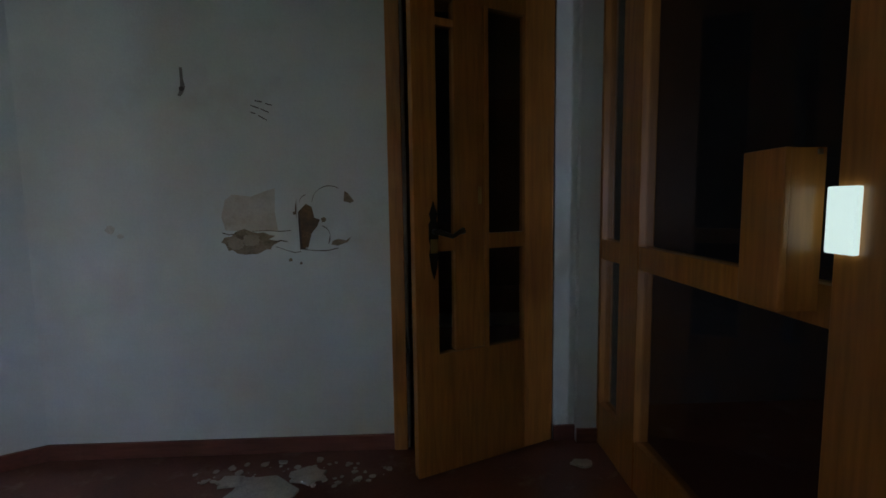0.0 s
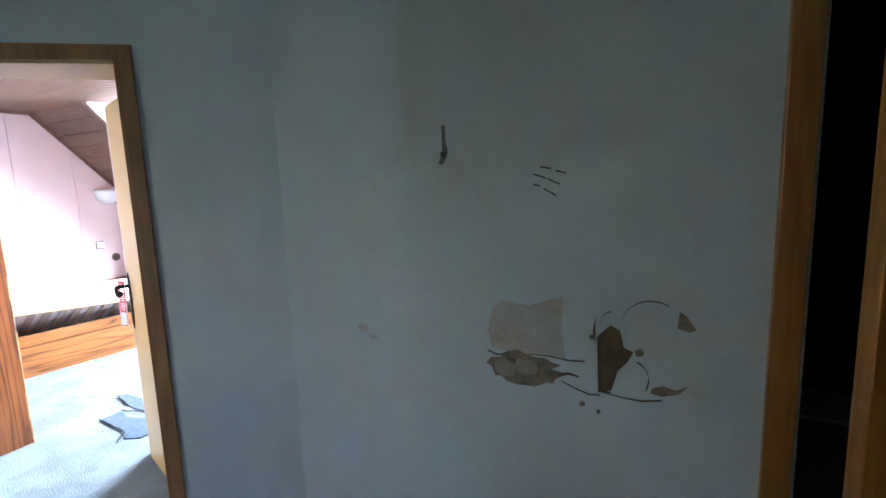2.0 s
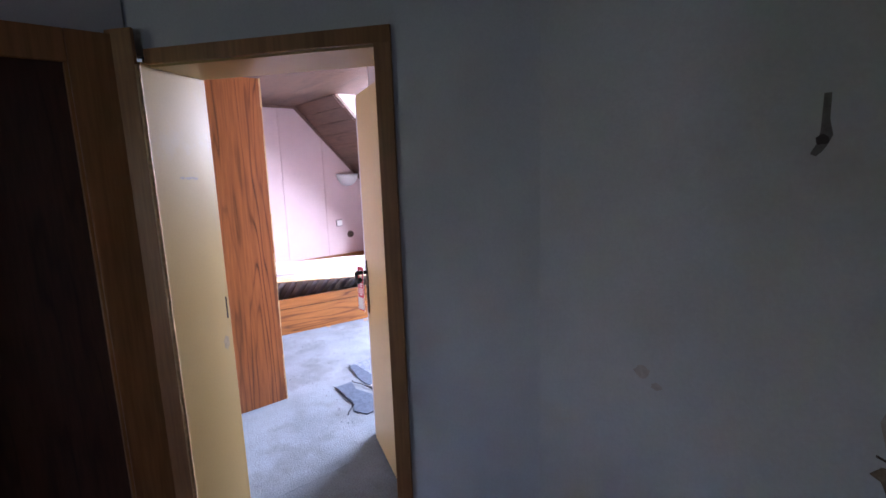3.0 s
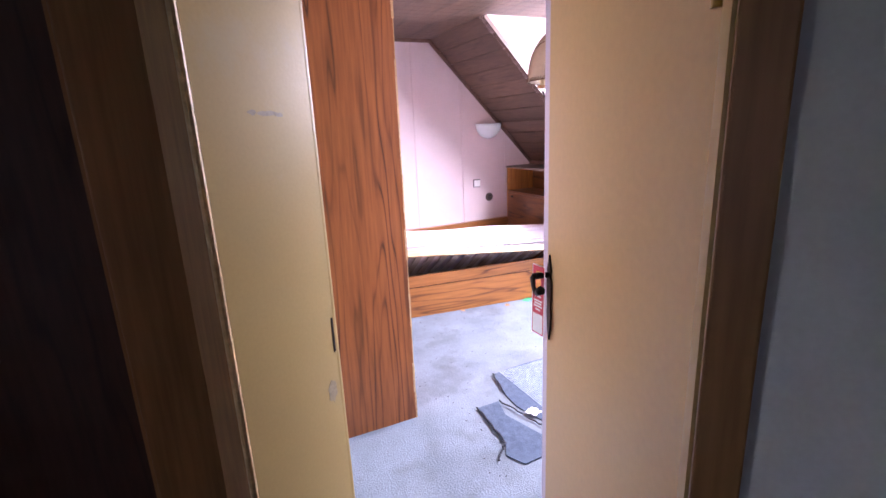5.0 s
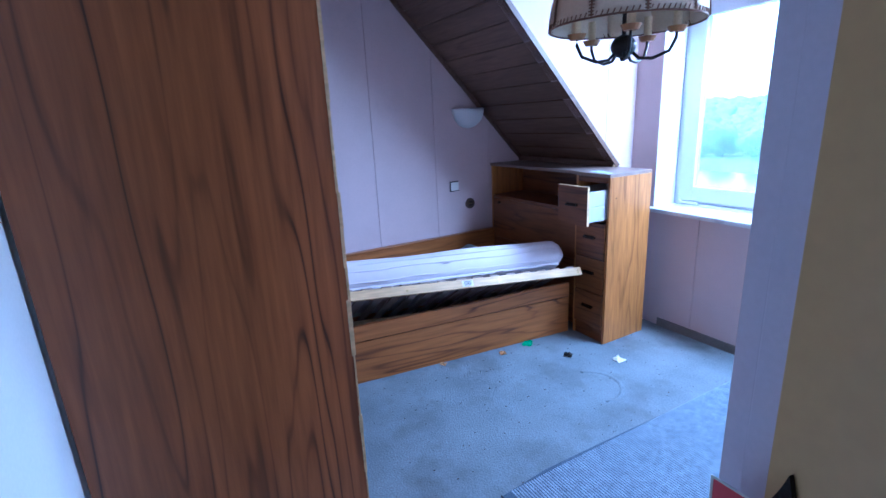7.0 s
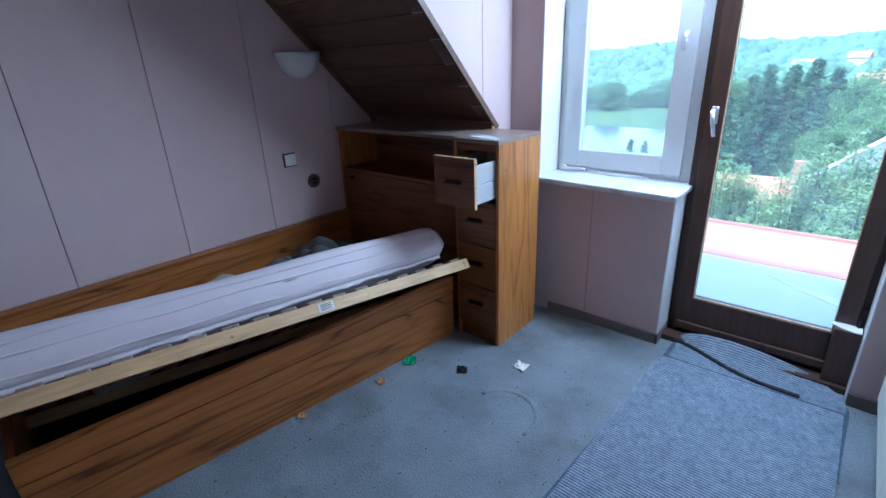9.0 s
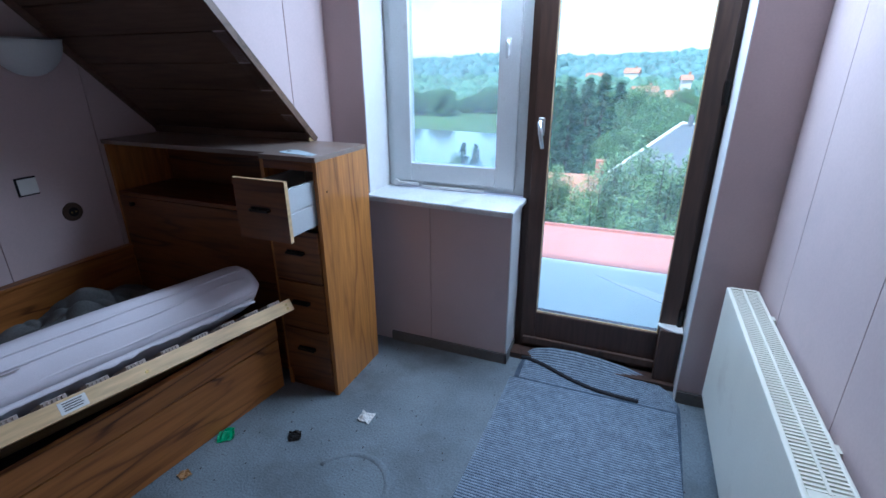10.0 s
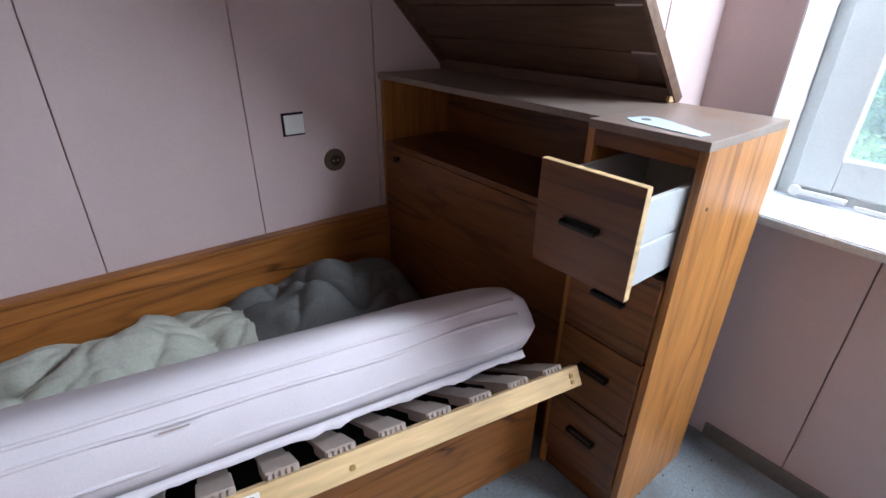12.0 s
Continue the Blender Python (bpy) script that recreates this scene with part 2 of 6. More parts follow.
M_DRAWERIN = plain("white_drawer_board", (0.46, 0.475, 0.475), 0.5, var=0.04)
# near-black; paints shade in the stairwell, bed box and drawer cabinet, also plastic
M_BLACK = plain("black_shade_and_plastic", (0.012, 0.012, 0.013), 0.9)
M_WINPAINT = plain("greyed_window_paint", (0.68, 0.705, 0.71), 0.5, var=0.06, scale=9, bump=0.12, dirt=(0.54, 0.54, 0.52), dirt_at=0.7, dirt_scale=9)
M_TAG = plain("pale_blue_grey_card", (0.46, 0.54, 0.58), 0.7, var=0.06)
M_SWITCH = plain("white_switch_plastic", (0.75, 0.76, 0.72), 0.35, var=0.03, bump=0)
M_SOCKET = plain("brown_socket_plastic", (0.07, 0.045, 0.03), 0.4, bump=0)
M_SILL = plain("veined_grey_marble", (0.66, 0.68, 0.68), 0.3, var=0.2, scale=5, bump=0.05, dirt=(0.4, 0.42, 0.44), dirt_at=0.63, dirt_scale=6)
M_LAMPGLASS = plain("frosted_lamp_glass", (0.72, 0.76, 0.76), 0.3, var=0.04, bump=0)
M_SHADE = plain("parchment_lamp_shade", (0.66, 0.58, 0.42), 0.8, var=0.1, scale=14, bump=0.2)
M_STITCH = plain("brown_leather_stitching", (0.16, 0.09, 0.05), 0.8)
M_CANDLE = plain("cream_candle_sleeve", (0.72, 0.6, 0.36), 0.5)
M_RED = plain("red_door_hanger_card", (0.55, 0.06, 0.08), 0.6, var=0.05, bump=0)
M_PAPER = plain("white_paper", (0.72, 0.7, 0.66), 0.8, var=0.08)
M_GREEN = plain("green_plastic", (0.02, 0.30, 0.12), 0.4)
M_DEBRIS = plain("plaster_rubble", (0.47, 0.45, 0.41), 0.95, var=0.2, scale=30, bump=0.6)
M_DUSTY = plain("dusty_veneer_top", (0.23, 0.18, 0.15), 0.35, var=0.2, scale=7, bump=0.1, dirt=(0.25, 0.14, 0.08), dirt_at=0.6, dirt_scale=4)
M_DARKBASE = plain("grey_skirting", (0.16, 0.15, 0.14), 0.6, var=0.2)
M_BALCONY = plain("pale_balcony_screed", (0.66, 0.70, 0.58), 0.9, var=0.1, scale=2, bump=0.2)
M_REDROOF = plain("red_painted_sheet_edge", (0.46, 0.20, 0.155), 0.8, var=0.12, scale=3)
M_OUTWALL = plain("outer_render", (0.6, 0.58, 0.54), 0.9)
M_LITSWITCH = glow("lit_switch_plate", (0.80, 1.0, 0.85), 0.018)

# ---- mesh helpers ----
def bm_box(bm, x0, x1, y0, y1, z0, z1, bevel=0.0):
    vs = [bm.verts.new((x, y, z)) for x in (x0, x1) for y in (y0, y1) for z in (z0, z1)]
    fs = [bm.faces.new([vs[i] for i in f]) for f in ((0, 1, 3, 2), (4, 6, 7, 5), (0, 4, 5, 1), (2, 3, 7, 6), (0, 2, 6, 4), (1, 5, 7, 3))]
    if bevel:
        bmesh.ops.bevel(bm, geom=list({e for f in fs for e in f.edges}), offset=bevel, segments=2, profile=0.6, affect="EDGES")
    return fs


def bm_cyl(bm, p, q, r0, r1=None, sides=14):
    p, q = Vector(p), Vector(q)
    r1 = r0 if r1 is None else r1
    turn = (q - p).to_track_quat("Z", "Y").to_matrix()
    rings = []
    for c, r in ((p, r0), (q, r1)):
        rings.append([bm.verts.new(c + turn @ Vector((math.cos(a) * r, math.sin(a) * r, 0))) for a in [i * math.tau / sides for i in range(sides)]])
    for i in range(sides):
        j = (i + 1) % sides
        bm.faces.new((rings[0][i], rings[0][j], rings[1][j], rings[1][i]))
    bm.faces.new(rings[0][::-1]); bm.faces.new(rings[1])


def bm_tube(bm, pts, r, sides=8):
    pts = [Vector(p) for p in pts]
    rings = []
    for i, p in enumerate(pts):
        way = pts[min(i + 1, len(pts) - 1)] - pts[max(i - 1, 0)]
        turn = way.to_track_quat("Z", "Y").to_matrix()
        rr = r[i] if isinstance(r, (list, tuple)) else r
        rings.append([bm.verts.new(p + turn @ Vector((math.cos(k * math.tau / sides) * rr, math.sin(k * math.tau / sides) * rr, 0))) for k in range(sides)])
    for a, c in zip(rings, rings[1:]):
        for i in range(sides):
            j = (i + 1) % sides
            bm.faces.new((a[i], a[j], c[j], c[i]))
    bm.faces.new(rings[0][::-1]); bm.faces.new(rings[-1])


def bm_prism(bm, outline, z0, z1):
    """A flat outline (x, y), extruded from z0 to z1."""
    lo = [bm.verts.new((x, y, z0)) for x, y in outline]
    hi = [bm.verts.new((x, y, z1)) for x, y in outline]
    k = len(outline)
    bm.faces.new(lo[::-1]); bm.faces.new(hi)
    for i in range(k):
        j = (i + 1) % k
        bm.faces.new((lo[i], lo[j], hi[j], hi[i]))


def bm_move(bm, m, start=0):
    bm.verts.ensure_lookup_table()
    for v in bm.verts[start:]:
        v.co = m @ v.co


def part(name, bm, material, parent=None, label="", smooth=False):
    bmesh.ops.recalc_face_normals(bm, faces=bm.faces)
    me = bpy.data.meshes.new(name)
    if smooth:
        for f in bm.faces:
            f.smooth = True
    bm.to_mesh(me)
    bm.free()
    for m in (material if isinstance(material, (list, tuple)) else [material]):
        me.materials.append(m)
    ob = new(name, me)
    if parent:
        ob.parent = parent
    if label:
        ob["label"] = label
    return ob


def box_part(name, dims, material, parent=None, label="", bevel=0.0):
    bm = bmesh.new()
    bm_box(bm, *dims, bevel=bevel)
    return part(name, bm, material, parent, label)


def thing(name, m, label, category, group="", kind=""):
    e = new(name)
    e.matrix_basis = m
    return tagged(e, label, category, group, kind)


def structure(name, bm_or_dims, material, label="", category="wall"):
    if isinstance(bm_or_dims, tuple):
        bm = bmesh.new()
        for d in (bm_or_dims if isinstance(bm_or_dims[0], tuple) else (bm_or_dims,)):
            bm_box(bm, *d)
    else:
        bm = bm_or_dims
    return tagged(part(name, bm, material), label, category, "", "structure")


# ---- plan: bedroom x -5.77..-2.78, y 1.80..4.90; hall south-east of it ----
CEIL = 2.345
U, N = Vector((0.792, 0.6105, 0)), Vector((-0.6105, 0.792, 0))   # along the slanted wall, and through it into the bedroom
DOOR_R, DOOR_L, DEEP = Vector((-1.81, 2.146, 0)), Vector((-2.494, 1.618, 0)), 0.27

structure("floor", (-5.9, -2.6, 1.55, 5.2, -0.12, 0.0), M_CARPET, "worn grey wall-to-wall carpet with stains", "floor")
bm = bmesh.new()
bm_prism(bm, [(-2.6, 1.55), (-2.6, 3.0), (-1.6, 3.0), (-1.6, 2.42), tuple((DOOR_R + N * 0.1)[:2]), tuple((DOOR_L + N * 0.1)[:2])], -0.12, -0.001)
structure("floor_door_niche", bm, M_CARPET, "grey carpet inside the bedroom doorway", "floor")
bm = bmesh.new()
bm_prism(bm, [tuple((DOOR_L + N * 0.1)[:2]), tuple((DOOR_R + N * 0.1)[:2]), (-1.6, 2.6), (1.14, 2.6), (1.14, -2.2), (-3.2, -2.2), (-3.2, 1.5)], -0.12, -0.002)
structure("floor_hall", bm, M_PARQUET, "dark red-brown hall floor with dust", "floor")


def slab(name, a, b, thick, z0, z1, material, label):
    """A straight piece of wall whose seen face runs from a to b; its body lies to the right of that way."""
    a, b = Vector((*a, 0)), Vector((*b, 0))
    w = (b - a).normalized()
    r = Vector((w.y, -w.x, 0)) * thick
    bm = bmesh.new()
    bm_prism(bm, [tuple(p[:2]) for p in (a, b, b + r, a + r)], z0, z1)
    return structure(name, bm, material, label)


# bedroom walls
W_IN, E_IN, N_IN, S_IN = -5.77, -2.78, 4.90, 1.80
structure("wall_west", (W_IN - 0.2, W_IN - 0.012, 1.6, 5.3, -0.1, 2.6), M_PINK, "core of the gable wall behind pale pink panels")
structure("wall_south", (W_IN, -2.66, S_IN - 0.2, S_IN, -0.1, 2.6), M_WHITE, "plain white bedroom wall beside the wardrobe")
structure("wall_east", (E_IN + 0.012, E_IN + 0.2, 2.72, 5.3, -0.1, 2.6), M_PINK, "bedroom wall behind pale pink panels and radiator")
slab("wall_niche", (-2.58, 2.72), (-1.70, 2.46), 0.1, -0.1, 2.6, M_PINK, "short wall behind the open bedroom door")
# front wall: left strip, parapet, lintel, right strip
structure("wall_north", ((-4.744, -4.55, N_IN, 5.3, 0.84, 2.6), (-4.744, -3.80, N_IN + 0.012, 5.3, -0.1, 0.815),
                         (-4.55, -2.99, N_IN, 5.3, 2.16, 2.6), (-2.99, E_IN + 0.2, N_IN, 5.3, -0.1, 2.6)), M_PINK, "pale pink window wall with parapet and lintel")
structure("wall_knee", (W_IN, -4.744, 4.76, 4.9, -0.1, 1.13), M_PINK, "low knee wall behind the cabinets")
# dormer cheek
bm = bmesh.new()
bm_prism(bm, [(3.58, CEIL), (4.76, 1.13), (5.3, 1.13), (5.3, 2.6), (3.58, 2.6)], 0, 0.1)
bm_move(bm, Matrix(((0, 0, -1, -4.744), (1, 0, 0, 0), (0, 1, 0, 0), (0, 0, 0, 1))))
structure("wall_dormer_cheek", bm, M_PINK, "pale pink cheek wall of the dormer")

# ceilings
bm = bmesh.new()
k = 0
x = W_IN
while x < -1.6:
    y1 = 3.58 if x + 0.1 < -4.744 else 5.25
    bm_box(bm, x + 0.002, x + 0.098, 1.6, y1, CEIL, CEIL + 0.02)
    x += 0.1
bm_box(bm, W_IN, -1.5, 1.4, 5.3, CEIL + 0.012, CEIL + 0.1)
tagged(part("ceiling", bm, M_BOARDS), "brown varnished board ceiling", "ceiling", "", "structure")
bm = bmesh.new()
run = math.hypot(4.76 - 3.58, CEIL - 1.13)
kk = 11
for i in range(kk):
    bm_box(bm, W_IN, -4.7445, i * run / kk + 0.003, (i + 1) * run / kk - 0.003 + (0.018 if i == kk - 1 else 0), 0, 0.02)
bm_box(bm, W_IN, -4.85, 0, run, 0.012, 0.12)
bm_box(bm, -4.85, -4.7448, 0, run, 0.013, 0.0198)
bm_box(bm, -4.760, -4.7446, 0, run, 0.0008, 0.0194)
ang = math.atan2(1.13 - CEIL, 4.76 - 3.58)
bm_move(bm, Matrix.Translation((0, 3.58, CEIL)) @ Matrix.Rotation(ang, 4, "X"))
tagged(part("ceiling_slope", bm, M_BOARDS), "sloping roof underside of brown boards", "ceiling", "", "structure")
structure("ceiling_hall", (-3.4, 1.6, -2.4, 2.9, 2.5, 2.6), M_HALLWALL, "plain white hall ceiling", "ceiling")

# hall walls
cor = (-1.352, 2.43)
structure("wall_hall_north", ((-1.352, 0.27, 2.43, 2.60, -0.1, 2.6), (0.27, 0.945, 2.43, 2.60, 2.03, 2.6), (0.945, 1.14, 2.46, 2.6, -0.1, 2.6)), M_HALLWALL, "stained white plaster wall with broken patches")
dr = DOOR_R + U * 0.06
dl = DOOR_L - U * 0.06
slab("wall_slant_right", tuple(dr[:2]), cor, -0.24, -0.1, 2.6, M_HALLWALL, "white slanted hall wall beside the bedroom door")
slab("wall_slant_top", tuple(dl[:2]), tuple(dr[:2]), -0.24, 2.03, 2.6, M_HALLWALL, "white wall above the bedroom door")
slab("wall_slant_left", tuple((dl - U * 0.1)[:2]), tuple(dl[:2]), -0.24, -0.1, 2.6, M_HALLWALL, "end of the slanted hall wall")
# opening at -2.15 is assumed and unseen, added to let light in
structure("wall_hall_south", ((-2.75, -2.15, -2.4, -2.2, -0.1, 2.6), (-1.95, 1.3, -2.4, -2.2, -0.1, 2.6), (-2.15, -1.95, -2.4, -2.2, -0.1, 1.0), (-2.15, -1.95, -2.4, -2.2, 2.0, 2.6)), M_HALLWALL, "plain unseen hall wall with an opening added for light")
structure("wall_hall_west", ((-2.75, -2.55, -2.4, 0.5, -0.1, 2.6), (-2.75, -2.55, 1.38, 1.56, -0.1, 2.6), (-2.75, -2.55, 0.5, 1.38, 2.03, 2.6)), M_HALLWALL, "plain hall wall beside a dark door")

# rooms beyond the hall: a corridor behind the glazed door, a stairwell behind the partition, both painted dark
# dark brown stands in for the dim light of the corridor
M_DARKROOM = wood("dim_room_painted_dark", (0.045, 0.026, 0.018), (0.02, 0.012, 0.008), "Z", 0.6, 5)
structure("wall_corridor", ((-1.3, -1.1, 2.6, 6.8, -0.1, 2.6), (3.4, 3.6, 3.0, 6.8, -0.1, 2.6), (-1.1, 2.40, 6.6, 6.8, -0.1, 2.6), (2.56, 3.4, 6.6, 6.8, -0.1, 2.6), (2.40, 2.56, 6.6, 6.8, 1.66, 2.6), (2.40, 2.56, 6.6, 6.8, -0.1, 0.95), (-1.1, 0.197, 2.601, 2.65, -0.1, 2.6), (1.03, 3.4, 2.99, 3.01, -0.1, 2.6)), M_DARKROOM, "walls of the room beyond the glazed door, painted dark for dimness")
structure("floor_corridor", (-1.1, 3.4, 2.6, 6.8, -0.12, -0.003), M_PARQUET, "dark red-brown floor beyond the glazed door", "floor")
structure("ceiling_corridor", (-1.3, 3.6, 2.6, 6.8, 2.45, 2.55), M_DARKROOM, "plain ceiling beyond the glazed door, painted dark for dimness", "ceiling")
# black walls stand in for missing light; the slit at 2.33 is added
structure("wall_stairwell", ((3.2, 3.4, -2.4, 3.0, -0.1, 2.6), (1.14, 3.4, 2.8, 3.0, -0.1, 2.6), (1.14, 2.33, -2.4, -2.2, -0.1, 2.6), (2.43, 3.4, -2.4, -2.2, -0.1, 2.6), (2.33, 2.43, -2.4, -2.2, -0.1, 0.5), (2.33, 2.43, -2.4, -2.2, 1.7, 2.6), (1.14, 3.4, -2.4, 3.0, 2.5, 2.6)), M_BLACK, "stairwell walls painted black to look unlit, with an added light slit")
structure("floor_stairwell", (1.14, 3.4, -2.4, 3.0, -0.12, -0.004), M_PARQUET, "dark stairwell floor", "floor")

# ---- light from the openings ----
def opening_light(name, at, target, sx, sy, watts, rgb):
    ob = new(name, bpy.data.lights.new(name, "AREA"))
    ob.data.shape, ob.data.size, ob.data.size_y, ob.data.energy, ob.data.color = "RECTANGLE", sx, sy, watts, rgb
    ob.matrix_world = look(at, target)
    return ob


opening_light("window_skylight", (-3.55, 4.97, 2.08), (-3.65, 3.4, 0.3), 1.15, 0.36, WINDOW_WATTS, (0.85, 0.93, 1.0))
# added fill lamp in the unseen hall opening
opening_light("hall_window_skylight", (-2.05, -2.25, 1.5), (-0.6, 2.4, 1.1), 0.18, 0.9, HALL_FILL_WATTS, (0.98, 1.0, 0.80))
# made-up lamp behind the partition, puts the lighter band on the hall wall
opening_light("stair_window_skylight", (2.38, -2.18, 1.1), (-1.1, 2.4, 0.9), 0.06, 1.15, STAIR_FILL_WATTS, (0.80, 0.86, 1.0))

# ---- wall panels, joints and skirtings ----
def panels(wall, name, axis, plane, depth, edges, z_of, material):
    """Upright wall boards with open joints between them; plane is the seen face, depth goes into the wall."""
    for a, b in zip(edges, edges[1:]):
        z0, z1 = z_of(a, b)
        if axis == "x":
            d = (min(plane, plane + depth), max(plane, plane + depth), a + 0.002, b - 0.002, z0, z1)
        else:
            d = (a + 0.002, b - 0.002, min(plane, plane + depth), max(plane, plane + depth), z0, z1)
        box_part("panel", d, material, wall)
    a, b = edges[0], edges[-1]
    z0, z1 = z_of(a, b)
    k = plane + depth * 0.7
    if axis == "x":
        d = (min(k, plane + depth), max(k, plane + depth), a, b, z0, z1)
    else:
        d = (a, b, min(k, plane + depth), max(k, plane + depth), z0, z1)
    box_part("joint_backing", d, M_SEAM, wall)


ob = bpy.data.objects
panels(ob["wall_west"], "west", "x", W_IN, -0.012, [1.80, 2.355, 2.868, 3.375, 3.885, 4.395, 4.9], lambda a, b: (0.0, 2.36), M_PINK)
panels(ob["wall_east"], "east", "x", E_IN, 0.012, [2.72, 3.03, 3.54, 4.05, 4.60, 4.9], lambda a, b: (0.0, 2.36), M_PINK)
panels(ob["wall_north"], "north", "y", N_IN, 0.012, [-4.744, -4.213, -3.80], lambda a, b: (0.0, 0.812), M_PINK)
box_part("joint_strip", (-4.744, -4.7425, 4.622, 4.626, 1.28, 2.34), M_SEAM, ob["wall_dormer_cheek"])
structure("baseboard_north", ((-4.45, -3.79, N_IN - 0.012, N_IN, 0, 0.055), (-3.80, -3.788, N_IN - 0.012, 5.06, 0, 0.055)), M_DARKBASE, "grimy grey skirting below the window parapet", "baseboard")
structure("baseboard_east", (E_IN - 0.012, E_IN, 2.75, N_IN, 0, 0.055), M_DARKBASE, "grimy grey skirting", "baseboard")
structure("baseboard_strip", (-2.99, E_IN - 0.012, N_IN - 0.012, N_IN, 0, 0.06), M_DARKBASE, "grimy grey skirting beside the balcony door", "baseboard")
structure("trim_parapet", (-3.80, -3.795, N_IN, 5.08, 0.055, 0.812), M_WHITE, "white painted end of the window parapet", "trim")
structure("trim_reveal_left", (-4.55, -4.546, N_IN + 0.002, 5.12, 0.84, 2.15), M_WHITE, "white window reveal", "trim")
structure("trim_reveal_right", (-2.994, -2.99, N_IN - 0.004, 5.08, 0.0, 2.15), M_WHITE, "white reveal strip beside the balcony door", "trim")
# added strip hides the lit gap between slope and cabinet top
structure("trim_slope_foot", (W_IN, -4.752, 4.715, 4.758, 1.118, 1.152), M_BOARDS, "dark strip added over the gap at the foot of the slope", "trim")
structure("trim_slope_edge", (-4.744, -4.736, 4.70, 4.75, 1.119, 1.135), M_SLATWOOD, "thin pale wooden strip at the foot of the slope", "trim")
bm = bmesh.new()
bm_box(bm, 0, 0.012, 0, run, -0.03, 0.0)
bm_move(bm, Matrix.Translation((-4.744, 3.58, CEIL)) @ Matrix.Rotation(ang, 4, "X"))
structure("trim_slope", bm, M_BOARDS, "narrow brown edging along the sloping boards", "trim")
bm = bmesh.new()
bm_box(bm, W_IN, W_IN + 0.012, 0, run, -0.03, 0.0)
bm_move(bm, Matrix.Translation((0, 3.58, CEIL)) @ Matrix.Rotation(ang, 4, "X"))
structure("trim_slope_wall", bm, M_BOARDS, "narrow brown moulding where slope meets wall", "trim")
structure("trim_ceiling", (W_IN, W_IN + 0.014, 1.8, 3.58, CEIL - 0.03, CEIL), M_BOARDS, "narrow brown moulding under the ceiling", "trim")
structure("baseboard_hall_north", (-1.352, 0.197, 2.415, 2.43, 0, 0.07), M_BASE, "dark red-brown wooden baseboard", "baseboard")
bm = bmesh.new()
pa, pb = Vector((*cor, 0)), DOOR_R + U * 0.07
bm_prism(bm, [tuple(p[:2]) for p in (pa, pb, pb - N * 0.015, pa - N * 0.015)], 0, 0.07)
structure("baseboard_hall_slant", bm, M_BASE, "dark red-brown wooden baseboard", "baseboard")
structure("baseboard_hall_east", ((0.945, 1.045, 2.445, 2.46, 0, 0.07), (1.045, 1.139, 2.408, 2.42, 0, 0.07)), M_BASE, "dark red-brown wooden baseboard", "baseboard")
structure("trim_hall_pilaster", (1.047, 1.139, 2.42, 2.459, 0.0, 2.5), M_HALLWALL, "narrow white wall step", "trim")

# ---- bedroom window ----
def pane(name, d, material, parent):
    g = box_part(name, d, material, parent)
    g.visible_shadow = False
    return g


def ring(name, x0, x1, y0, y1, z0, z1, wl, wr, wb, wt, material, parent, bevel=0.004):
    """Four bars round an opening, in the plane of x and z."""
    bm = bmesh.new()
    bm_box(bm, x0, x0 + wl, y0, y1, z0, z1, bevel)
    bm_box(bm, x1 - wr, x1, y0, y1, z0, z1, bevel)
    bm_box(bm, x0 + wl, x1 - wr, y0 + 0.001, y1, z0, z0 + wb, bevel)
    bm_box(bm, x0 + wl, x1 - wr, y0 + 0.001, y1, z1 - wt, z1, bevel)
    return part(name, bm, material, parent)


win = thing("window_1", pose(0, 0, 0), "white painted wooden window with flaking frame", "window", kind="structure")
ring("frame", -4.546, -3.80, 5.12, 5.20, 0.84, 2.15, 0.05, 0.05, 0.04, 0.04, M_WINPAINT, win)
sash = ring("sash", -4.505, -3.845, 5.10, 5.155, 0.875, 2.12, 0.10, 0.10, 0.095, 0.09, M_WINPAINT, win)
pane("pane", (-4.406, -3.944, 5.12, 5.126, 0.97, 2.03), M_GLASS, win)
bm = bmesh.new()
bm_box(bm, -3.912, -3.888, 5.092, 5.10, 1.50, 1.565, 0.004)
bm_cyl(bm, (-3.90, 5.10, 1.548), (-3.90, 5.07, 1.548), 0.007)
bm_tube(bm, [(-3.90, 5.07, 1.552), (-3.893, 5.062, 1.535), (-3.890, 5.06, 1.50), (-3.896, 5.062, 1.478)], [0.007, 0.007, 0.006, 0.006])
part("handle", bm, M_WINPAINT, win, "small white painted window handle", smooth=True)
bm = bmesh.new()
bm_cyl(bm, (-4.49, 5.098, 0.862), (-4.49, 5.085, 0.862), 0.016)
bm_box(bm, -4.48, -4.36, 5.086, 5.098, 0.853, 0.868, 0.003)
bm_box(bm, -4.34, -4.0, 5.088, 5.098, 0.846, 0.856, 0.002)
part("hinge", bm, M_WHITE, win, "white metal tilt hinge and drip rail")
bm = bmesh.new()
bm_prism(bm, [(-4.57, 4.858), (-3.775, 4.815), (-3.775, 5.095), (-4.57, 5.12)], 0.813, 0.840)
bmesh.ops.bevel(bm, geom=list(bm.edges), offset=0.004, segments=2, affect="EDGES")
tagged(part("window_sill", bm, M_SILL), "worn pale stone window sill with dark scuffs", "window sill", "", "structure")

# ---- balcony door ----
bd = thing("door_2", pose(0, 0, 0), "dark brown glazed balcony door, closed", "balcony door", kind="structure")
ring("frame", -3.795, -2.99, 5.09, 5.19, 0.0, 2.15, 0.055, 0.045, 0.04, 0.05, M_DARKWOOD, bd)
